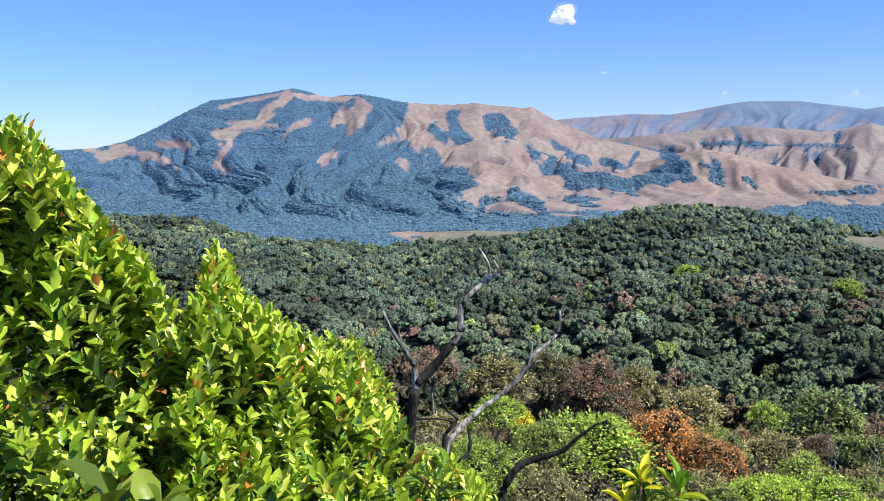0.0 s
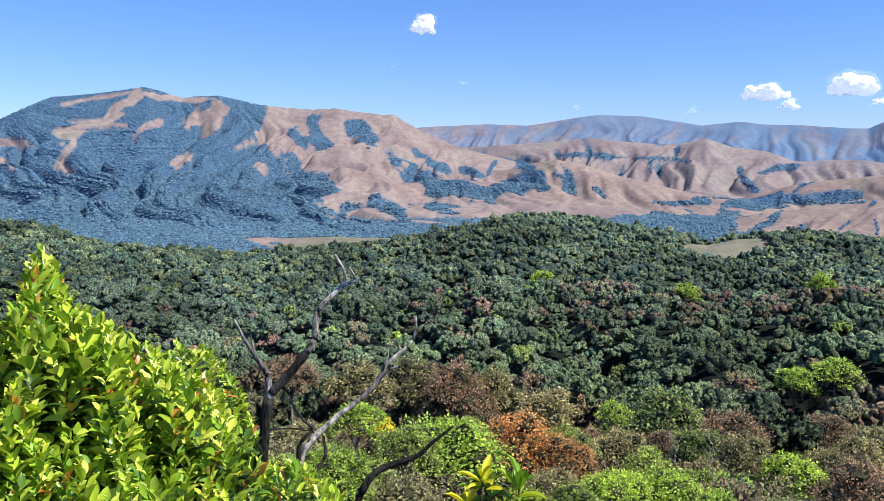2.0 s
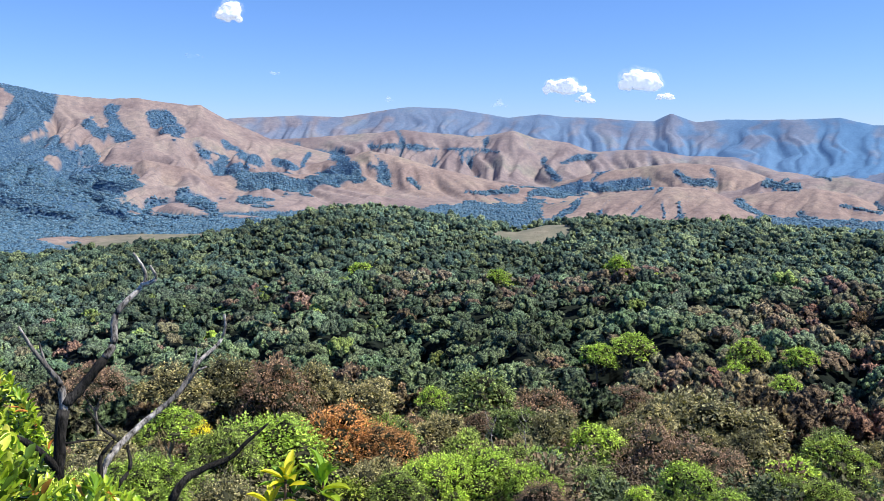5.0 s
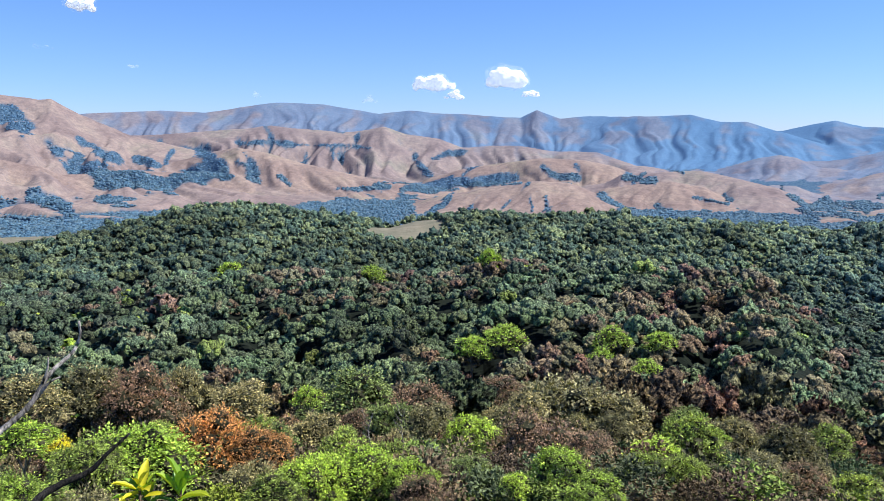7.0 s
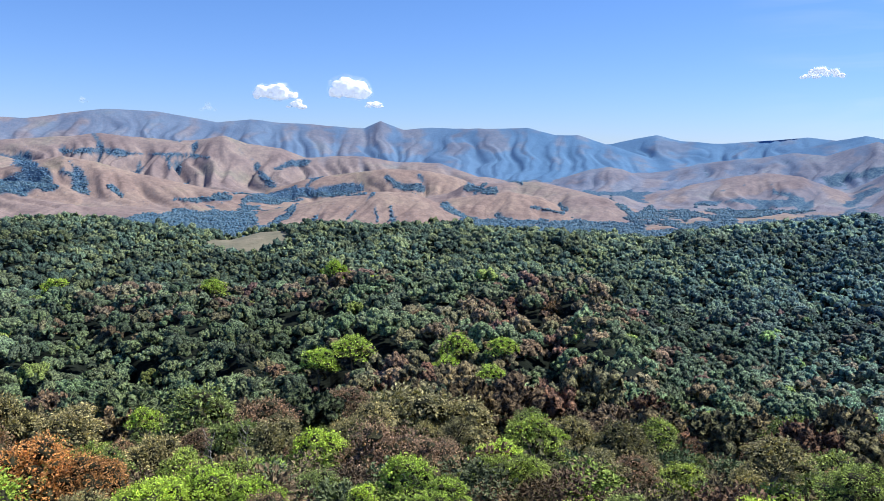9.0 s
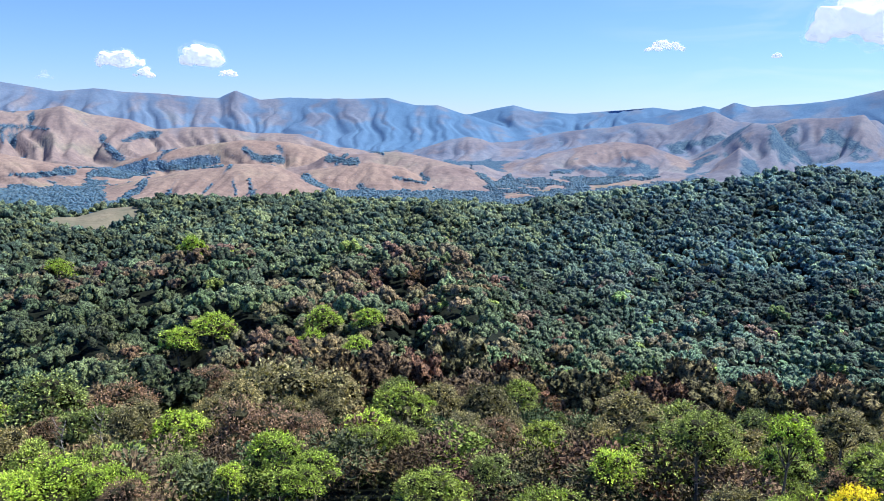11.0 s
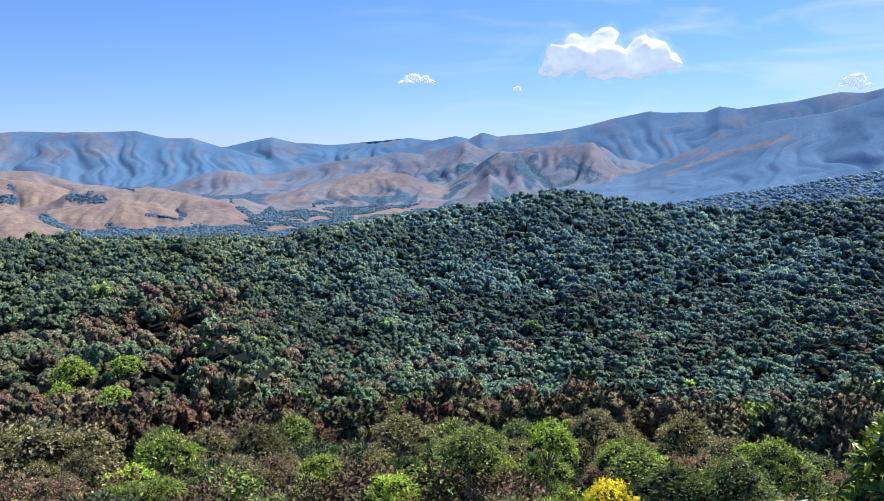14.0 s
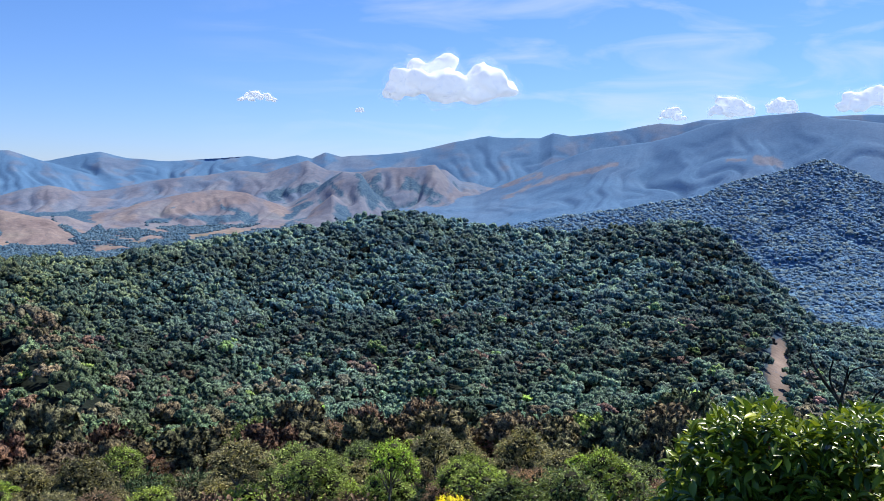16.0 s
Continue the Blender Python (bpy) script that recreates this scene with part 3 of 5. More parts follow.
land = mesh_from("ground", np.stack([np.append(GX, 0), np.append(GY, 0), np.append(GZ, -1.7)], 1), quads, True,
                 woods=np.append(woods, 1), haze_blue=np.append(haze_blue, 0), meadow=np.append(meadow, 0), shaded_floor=np.append(shaded_floor, 1))
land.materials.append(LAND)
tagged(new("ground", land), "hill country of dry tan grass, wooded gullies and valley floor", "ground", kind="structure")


# ---- woods ----
def ico(level):
    bm = bmesh.new()
    bmesh.ops.create_icosphere(bm, subdivisions=level, radius=1)
    v = np.array([p.co for p in bm.verts])
    f = np.array([[p.index for p in q.verts] for q in bm.faces])
    bm.free()
    return v, f


def head(rng, puffs, level, rough, sprays=0):
    """A tree head of unit radius: uneven leafy lumps over a dome, undersides left off."""
    vs, fs, n = [], [], 0
    stretch = rng.uniform(0.85, 1.2)
    for k in range(puffs):
        v, f = ico(level)
        v = v * (1 + rough * rng.normal(0, 1, (len(v), 1)))
        if puffs > 1:
            q = ((k + 0.5) / puffs) ** 0.5
            a = 2.4 * k + rng.uniform(-0.5, 0.5)
            size = rng.uniform(0.7, 1.25) * (1.05 / puffs ** 0.5)
            lift = 0.55 * math.sqrt(max(0.0, 1 - q * q)) + rng.uniform(-0.14, 0.14)
            v = v * size * np.array([1, 1, 0.9]) + np.array([0.78 * q * math.cos(a) * stretch, 0.78 * q * math.sin(a) / stretch, lift])
        else:
            v = v * np.array([1, 1, 0.9])
        up = np.cross(v[f[:, 1]] - v[f[:, 0]], v[f[:, 2]] - v[f[:, 0]])
        f = f[(v[f].mean(1)[:, 2] > -0.6) & (up[:, 2] > -0.4 * np.linalg.norm(up, axis=1))]
        vs.append(v), fs.append(f + n)
        n += len(v)
    if sprays:
        # leaf sprays standing off the lumps
        v, f = np.vstack(vs), np.vstack(fs)
        pick = f[rng.integers(0, len(f), sprays)]
        w = rng.dirichlet((1, 1, 1), sprays)
        at = (v[pick] * w[:, :, None]).sum(1)
        d = at / np.linalg.norm(at, axis=1, keepdims=True) + rng.normal(0, 0.6, (sprays, 3))
        d /= np.linalg.norm(d, axis=1, keepdims=True)
        e = np.cross(d, rng.normal(0, 1, (sprays, 3)))
        e /= np.linalg.norm(e, axis=1, keepdims=True)
        size = rng.uniform(0.07, 0.14, (sprays, 1))
        cards = np.stack([at - 0.02 * d, at + size * (0.6 * d + 0.5 * e), at + size * 1.2 * d, at + size * (0.6 * d - 0.5 * e)], 1)
        i = n + 4 * np.arange(sprays)[:, None]
        vs.append(cards.reshape(-1, 3)), fs.append(np.vstack([i + np.array([[0, 1, 2]]), i + np.array([[0, 2, 3]])]))
    return np.vstack(vs), np.vstack(fs)


def tree_tints(rng, n, x, y):
    """Colours of n tree heads: mostly dark evergreens, some olive, brown, russet and lime ones."""
    base = np.array([(0.038, 0.055, 0.031), (0.048, 0.067, 0.036), (0.060, 0.081, 0.040), (0.070, 0.066, 0.038), (0.078, 0.061, 0.037),
                     (0.082, 0.052, 0.036), (0.085, 0.115, 0.03), (0.15, 0.20, 0.03)])
    r, b = np.hypot(x, y), np.degrees(np.arctan2(x, y))
    dry = smooth(0.36, 0.54, fbm(x, y, 120, 3, 7)) * (0.35 + 0.65 * (r < 440)) * np.interp(b, [-60, -22, -10, 12, 20], [0.15, 0.3, 1, 1, 0.25])
    dry = np.where(r < 150, 0.9, dry)
    u, w = rng.uniform(0, 1, n), rng.uniform(0, 1, n)
    pick = np.where(u < 0.3, 0, np.where(u < 0.7, 1, 2))
    pick = np.where(w < 0.75 * dry, np.where(u < 0.45, 3, np.where(u < 0.86, 4, 5)), pick)
    pick = np.where((w > 0.97) & (r < 700), 6, pick)
    pick = np.where((w > 0.992) & (r < 420), 7, pick)
    near = (r < 62) & (w > np.interp(b, [-20, 10, 40], [0.62, 0.7, 0.55]))
    pick = np.where(near, np.where(u < 0.45, 6, np.where(u < 0.6, 7, 2)), pick)
    # haze painted into the heads: bluer towards the right
    haze_tint = smooth(12, 34, b)[:, None] * np.where((pick >= 3) & (pick <= 5), 0.3, 1.0)[:, None]
    return base[pick] * rng.uniform(1.5, 2.8, (n, 1)) * rng.uniform(0.93, 1.07, (n, 3)) * (1 + haze_tint * smooth(110, 170, r)[:, None] * np.array([0.0, 0.13, 0.40]))


def scatter(rng, r0, r1, step, b0=-74, b1=76, fade=(1900, 2700)):
    n = int(r1 / step) + 1
    gx, gy = np.meshgrid(np.arange(-n, n + 1) * step, np.arange(-n, n + 1) * step)
    gx = gx + (np.arange(2 * n + 1) % 2)[:, None] * step * 0.5
    x = (gx + rng.uniform(-0.36, 0.36, gx.shape) * step).ravel()
    y = (gy + rng.uniform(-0.36, 0.36, gy.shape) * step).ravel()
    r, b = np.hypot(x, y), np.degrees(np.arctan2(x, y))
    keep = (r >= r0) & (r < r1) & (b > b0) & (b < b1)
    x, y = x[keep], y[keep]
    z, win, tri, rel = ground(x, y)
    woods, haze_blue, meadow, shaded_floor = cover(x, y, z, win, tri, rel)
    keep = (woods > rng.uniform(0.35, 0.65, len(x))) & (np.hypot(x, y) < rng.uniform(*fade, len(x))) & (COVER[win] < 2)
    x, y, z = x[keep], y[keep], z[keep]
    # none where the nearer forest ridge stands before them
    r, b = np.hypot(x, y), np.degrees(np.arctan2(x, y))
    keep = (r < 1000) | (b > 57) | (np.degrees(np.arctan2(z, r)) > np.where(b < -32, -8.8, -6.9))
    return x[keep], y[keep], z[keep]


def woodland(name, label, seed, r0, r1, step, puffs, level, rough, size, height, mat, tint=None, shade=True, sprays=0, b0=-74, b1=76, fade=(1900, 2700), tall=(0.9, 1.35), forms=None):
    rng = np.random.default_rng(seed)
    x, y, z = scatter(rng, r0, r1, step, b0, b1, fade)
    n = len(x)
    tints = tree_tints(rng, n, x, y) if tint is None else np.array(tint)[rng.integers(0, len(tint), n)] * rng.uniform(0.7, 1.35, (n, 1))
    # more haze blue in the tint towards the right
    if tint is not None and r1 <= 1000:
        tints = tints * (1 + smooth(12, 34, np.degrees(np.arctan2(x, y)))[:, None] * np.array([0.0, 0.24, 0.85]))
    if r1 <= 1000:
        # stands of lighter and darker, taller and lower trees
        tints = tints * (0.72 + 0.56 * smooth(0.3, 0.7, fbm(x, y, 55, 3, 71)))[:, None]
        z = z + (fbm(x, y, 38, 3, 70) - 0.5) * height * 2.4
    # haze put into the tint: bluer with distance
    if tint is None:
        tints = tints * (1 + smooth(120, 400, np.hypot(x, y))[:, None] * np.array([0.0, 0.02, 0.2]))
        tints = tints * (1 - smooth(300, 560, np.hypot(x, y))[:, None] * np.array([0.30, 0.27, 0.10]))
    heads = forms or [head(rng, puffs, level, rough, sprays) for _ in range(10)]
    which = rng.integers(0, len(heads), n)
    rad = step * size * rng.choice([0.7, 0.85, 1.0, 1.15, 1.25 if r0 < 200 else 1.4], n) * rng.uniform(0.9, 1.1, n)
    up = z + height * rng.uniform(0.15, 1.5, n) * (rad / rad.mean()) ** 0.5
    vs, fs, cs, count = [], [], [], 0
    for k, (hv, hf) in enumerate(heads):
        sel = np.where(which == k)[0]
        a = rng.uniform(0, 2 * math.pi, len(sel))
        ca, sa = np.cos(a)[:, None], np.sin(a)[:, None]
        vx = hv[None, :, 0] * ca - hv[None, :, 1] * sa
        vy = hv[None, :, 0] * sa + hv[None, :, 1] * ca
        vz = np.repeat(hv[None, :, 2], len(sel), 0) * rng.uniform(*tall, (len(sel), 1))
        v = np.stack([vx, vy, vz], 2) * rad[sel][:, None, None] + np.stack([x[sel], y[sel], up[sel]], 1)[:, None, :]
        vs.append(v.reshape(-1, 3))
        fs.append((hf[None] + (np.arange(len(sel)) * len(hv))[:, None, None] + count).reshape(-1, 3))
        cs.append(np.repeat(tints[sel], len(hv), 0))
        count += len(sel) * len(hv)
    me = mesh_from(name, np.vstack(vs), np.vstack(fs), shade, tint=np.vstack(cs))
    me.materials.append(mat)
    print(name, n, len(me.polygons))
    return tagged(new(name, me), label, "woods", kind="stuff")


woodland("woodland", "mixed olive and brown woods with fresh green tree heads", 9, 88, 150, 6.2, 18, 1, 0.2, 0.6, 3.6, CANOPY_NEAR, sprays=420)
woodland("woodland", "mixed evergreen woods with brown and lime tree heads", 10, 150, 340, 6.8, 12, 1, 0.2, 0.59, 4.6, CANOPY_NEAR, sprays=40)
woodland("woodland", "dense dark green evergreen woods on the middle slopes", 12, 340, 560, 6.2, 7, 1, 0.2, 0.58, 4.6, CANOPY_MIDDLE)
# the blue in the palettes below paints distance haze into the trees
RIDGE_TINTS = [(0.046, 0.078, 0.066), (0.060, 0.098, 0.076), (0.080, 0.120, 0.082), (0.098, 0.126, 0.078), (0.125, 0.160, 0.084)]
woodland("woodland", "dense evergreen woods on the valley ridges, tinted blue for haze", 13, 560, 760, 5.6, 3, 1, 0.22, 0.58, 4.2, CANOPY_FAR, RIDGE_TINTS)
woodland("woodland", "dense evergreen woods along the ridge crests, tinted blue for haze", 17, 760, 1000, 5.8, 2, 1, 0.22, 0.58, 4.0, CANOPY_FAR, RIDGE_TINTS)
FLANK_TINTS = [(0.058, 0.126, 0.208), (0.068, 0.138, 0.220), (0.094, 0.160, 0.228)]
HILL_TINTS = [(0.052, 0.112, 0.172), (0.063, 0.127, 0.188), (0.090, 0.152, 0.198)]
woodland("woodland", "woods in the gullies and foothills, coloured blue for haze", 14, 1000, 2600, 6.8, 1, 1, 0.25, 0.54, 0.8, CANOPY_DISTANT, HILL_TINTS, tall=(0.5, 0.8), b0=-67, b1=42, fade=(2600, 2700))
woodland("woodland", "woods on the flank of the mountain, coloured blue for haze", 18, 2600, 3300, 7.2, 1, 1, 0.2, 0.5, 0.1, CANOPY_DISTANT, FLANK_TINTS, tall=(0.4, 0.6), b0=-67, b1=4, fade=(3300, 3400))
woodland("woodland", "woods on a steep rocky hill, coloured pale blue for haze", 16, 1000, 1740, 5.6, 1, 1, 0.25, 0.68, -0.6, CANOPY_DISTANT,
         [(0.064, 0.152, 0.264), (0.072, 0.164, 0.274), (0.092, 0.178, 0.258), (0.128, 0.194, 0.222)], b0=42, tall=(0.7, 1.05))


# ---- leaves, tubes ----
def frames_of(direction, normal):
    """Orthonormal axes (side, along, up) for arrays of leaf directions and rough normals."""
    y = direction / np.linalg.norm(direction, axis=1, keepdims=True)
    x = np.cross(y, normal)
    x = x / (np.linalg.norm(x, axis=1, keepdims=True) + 1e-9)
    return x, y, np.cross(x, y)


LEAF_V = np.array([(0, 0, 0), (-0.36, 0.25, 0.10), (0, 0.25, 0.0), (0.36, 0.25, 0.10), (-0.5, 0.56, 0.10), (0, 0.56, -0.02), (0.5, 0.56, 0.10),
                   (-0.31, 0.82, 0.03), (0, 0.82, -0.07), (0.31, 0.82, 0.03), (0, 1.0, -0.14)])
LEAF_F = np.array([(0, 2, 1), (0, 3, 2), (1, 2, 5), (1, 5, 4), (2, 3, 6), (2, 6, 5), (4, 5, 8), (4, 8, 7), (5, 6, 9), (5, 9, 8), (7, 8, 10), (8, 9, 10)])
CARD_V = np.array([(0, 0, 0), (-0.5, 0.5, 0.14), (0, 1, 0), (0.5, 0.5, 0.14)])
CARD_F = np.array([(0, 3, 2), (0, 2, 1)])


def leaves_at(pos, direction, normal, length, width, form=(LEAF_V, LEAF_F)):
    """Many leaves as one set of arrays."""
    v0, f0 = form
    x, y, z = frames_of(direction, normal)
    L, W = length[:, None, None], width[:, None, None]
    v = pos[:, None, :] + x[:, None, :] * v0[None, :, 0:1] * W + y[:, None, :] * v0[None, :, 1:2] * L + z[:, None, :] * v0[None, :, 2:3] * L
    f = f0[None] + (np.arange(len(pos)) * len(v0))[:, None, None]
    return v.reshape(-1, 3), f.reshape(-1, 3)


def tube(points, radii, sides=7, twist=0.0, rng=None):
    """A tapered, slightly knotty tube along points."""
    p = np.array([tuple(q) for q in points], float)
    r = np.array(radii, float)
    t = np.gradient(p, axis=0)
    t = t / (np.linalg.norm(t, axis=1, keepdims=True) + 1e-9)
    ref = np.where(np.abs(t[:, 2:3]) > 0.9, np.array([[1.0, 0, 0]]), np.array([[0, 0, 1.0]]))
    u = np.cross(t, ref)
    u = u / np.linalg.norm(u, axis=1, keepdims=True)
    w = np.cross(t, u)
    a = np.linspace(0, 2 * math.pi, sides, endpoint=False)
    knots = 1 + (rng.uniform(-0.14, 0.14, (len(p), sides)) if rng is not None else 0)
    ring = (u[:, None] * np.cos(a)[None, :, None] + w[:, None] * np.sin(a)[None, :, None]) * (r[:, None] * knots)[:, :, None]
    v = (p[:, None] + ring).reshape(-1, 3)
    i = (np.arange(len(p) - 1)[:, None] * sides + np.arange(sides)[None]).ravel()
    j = (np.arange(len(p) - 1)[:, None] * sides + (np.arange(sides)[None] + 1) % sides).ravel()
    f = np.concatenate([np.stack([i, j, j + sides], 1), np.stack([i, j + sides, i + sides], 1)])
    v = np.vstack([v, p[:1], p[-1:]])
    n, e = len(v) - 2, (len(p) - 1) * sides
    k = np.arange(sides)
    f = np.vstack([f, np.stack([np.full(sides, n), (k + 1) % sides, k], 1), np.stack([np.full(sides, n + 1), e + k, e + (k + 1) % sides], 1)])
    return v, f


def joined(pieces):
    vs, fs, n = [], [], 0
    for v, f in pieces:
        vs.append(v), fs.append(f + n)
        n += len(v)
    return np.vstack(vs), np.vstack(fs)


def curve_points(points, steps=5):
    """A rounded path through points."""
    p = [Vector(q) for q in points]
    p = [2 * p[0] - p[1]] + p + [2 * p[-1] - p[-2]]
    out = []
    for i in range(1, len(p) - 2):
        for k in range(steps):
            t = k / steps
            out.append(0.5 * ((2 * p[i]) + (p[i + 1] - p[i - 1]) * t + (2 * p[i - 1] - 5 * p[i] + 4 * p[i + 1] - p[i + 2]) * t * t
                              + (3 * p[i] - p[i - 1] - 3 * p[i + 1] + p[i + 2]) * t ** 3))
    return out + [p[-2]]


# ---- plant materials ----
def leaf_material(name, stops, rough=0.5, translucent=0.3, specular=0.4):
    """Leaf by leaf variation along a ramp, with veins of lighter and darker tissue."""
    m, t, out = material(name)
    geo = t.nodes.new("ShaderNodeNewGeometry")
    info = t.nodes.new("ShaderNodeObjectInfo")
    add = t.nodes.new("ShaderNodeMath")
    add.operation = "ADD"
    t.links.new(geo.outputs["Random Per Island"], add.inputs[0])
    t.links.new(info.outputs["Random"], add.inputs[1])
    wrap = t.nodes.new("ShaderNodeMath")
    wrap.operation = "FRACT"
    t.links.new(add.outputs[0], wrap.inputs[0])
    c = ramp(t, wrap.outputs[0], stops)
    grain = noise_out(t, 9.0, 3, geo.outputs["Position"])
    c = mix_colour(t, 0.35, c, ramp(t, grain, [(0.35, (0.3, 0.3, 0.3)), (0.65, (0.7, 0.7, 0.65))]), "OVERLAY")
    surface(t, out, c, rough, bump(t, grain, 0.3, 0.01), translucent, specular)
    return m


def crown_material(name, dark, light, translucent=0.22):
    """Foliage of a whole tree: leaf by leaf and tree by tree variation, with painted shade in the leaf gaps."""
    m, t, out = material(name)
    geo = t.nodes.new("ShaderNodeNewGeometry")
    info = t.nodes.new("ShaderNodeObjectInfo")
    c = ramp(t, geo.outputs["Random Per Island"], [(0.0, dark), (0.75, tuple(0.5 * (a + b) for a, b in zip(dark, light))), (1.0, light)])
    patch = noise_out(t, 0.9, 3, geo.outputs["Position"])
    c = mix_colour(t, 0.5, c, ramp(t, patch, [(0.35, (0.3, 0.3, 0.3)), (0.65, (0.72, 0.7, 0.62))]), "OVERLAY")
    c = mix_colour(t, 1.0, c, ramp(t, info.outputs["Random"], [(0.0, (1.8, 1.82, 1.85)), (0.5, (2.4, 2.4, 2.35)), (1.0, (3.0, 2.85, 2.7))]), "MULTIPLY")
    # shaded gaps and lit tufts painted in, following the bump height
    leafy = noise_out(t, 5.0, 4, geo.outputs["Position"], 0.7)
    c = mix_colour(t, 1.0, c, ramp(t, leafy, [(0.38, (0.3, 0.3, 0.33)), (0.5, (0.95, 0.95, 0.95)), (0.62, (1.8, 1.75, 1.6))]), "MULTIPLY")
    surface(t, out, c, 0.5, bump(t, leafy, 0.8, 0.25), translucent, 0.35)
    return m


def bark_material(name, dark, light, scale=14.0):
    m, t, out = material(name)
    co = t.nodes.new("ShaderNodeTexCoord").outputs["Object"]
    mapping = t.nodes.new("ShaderNodeMapping")
    mapping.inputs["Scale"].default_value = (1, 1, 0.3)
    t.links.new(co, mapping.inputs[0])
    grain = noise_out(t, scale, 5, mapping.outputs[0], 0.65)
    patch = noise_out(t, scale * 0.09, 4, co)
    c = mix_colour(t, 0.6, ramp(t, grain, [(0.35, dark), (0.62, light)]), ramp(t, patch, [(0.42, (0.12, 0.12, 0.12)), (0.58, (0.85, 0.85, 0.85))]), "OVERLAY")
    surface(t, out, c, 0.85, bump(t, grain, 1.0, 0.03), specular=0.2)
    return m


SHRUB_LEAF = leaf_material("shrub_leaf", [(0.0, (0.10, 0.20, 0.02)), (0.22, (0.24, 0.42, 0.03)), (0.55, (0.50, 0.64, 0.05)), (0.965, (0.74, 0.78, 0.14)), (0.985, (0.62, 0.22, 0.05))], 0.32, 0.2, 0.5)
GLOSSY_LEAF = leaf_material("glossy_leaf", [(0.0, (0.06, 0.12, 0.015)), (0.5, (0.13, 0.20, 0.025)), (0.85, (0.28, 0.36, 0.04)), (1.0, (0.5, 0.55, 0.08))], 0.3, 0.25, 0.5)
# older leaves, darkened further as painted shade between the shoots
SHADED_OLD_LEAF = leaf_material("shaded_old_leaf", [(0.0, (0.02, 0.045, 0.01)), (0.4, (0.08, 0.15, 0.018)), (0.955, (0.24, 0.34, 0.03)), (0.985, (0.42, 0.17, 0.05))], 0.3, 0.08, 0.5)
SPRIG_LEAF = leaf_material("sprig_leaf", [(0.0, (0.16, 0.34, 0.03)), (0.6, (0.28, 0.45, 0.04)), (1.0, (0.55, 0.58, 0.03))], 0.35, 0.3)
YELLOW_LEAF = leaf_material("yellow_leaf", [(0.0, (0.60, 0.58, 0.02)), (1.0, (0.75, 0.68, 0.04))], 0.4, 0.3)
STEM = bark_material("stem", (0.05, 0.03, 0.02), (0.16, 0.11, 0.07), 40)
DEAD_BARK = bark_material("dead_bark", (0.005, 0.0045, 0.004), (0.055, 0.05, 0.045), 34)
BLEACHED = bark_material("bleached_wood", (0.006, 0.0055, 0.005), (0.52, 0.48, 0.44), 22)
TRUNK = bark_material("trunk_bark", (0.06, 0.05, 0.04), (0.28, 0.25, 0.21), 6)
# dark colour for crown cores and twigs, painted shade of the interior
INNER_SHADE = bark_material("inner_shade", (0.016, 0.018, 0.009), (0.07, 0.07, 0.035), 3)
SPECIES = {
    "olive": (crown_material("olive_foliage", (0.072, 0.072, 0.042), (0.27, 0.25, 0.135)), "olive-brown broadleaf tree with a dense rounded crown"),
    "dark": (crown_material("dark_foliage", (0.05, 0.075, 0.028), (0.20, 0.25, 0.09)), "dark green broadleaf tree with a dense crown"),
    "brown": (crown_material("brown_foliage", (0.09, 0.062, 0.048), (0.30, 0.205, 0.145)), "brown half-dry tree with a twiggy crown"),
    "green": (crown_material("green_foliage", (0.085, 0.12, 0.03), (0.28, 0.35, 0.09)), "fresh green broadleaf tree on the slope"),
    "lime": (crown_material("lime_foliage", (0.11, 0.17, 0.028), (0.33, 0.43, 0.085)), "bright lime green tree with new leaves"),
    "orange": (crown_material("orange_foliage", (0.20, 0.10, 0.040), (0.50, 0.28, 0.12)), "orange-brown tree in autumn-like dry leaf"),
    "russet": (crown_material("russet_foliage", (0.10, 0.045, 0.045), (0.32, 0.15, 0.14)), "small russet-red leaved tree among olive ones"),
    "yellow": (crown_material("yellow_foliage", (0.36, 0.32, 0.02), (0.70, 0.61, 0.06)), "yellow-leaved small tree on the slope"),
}


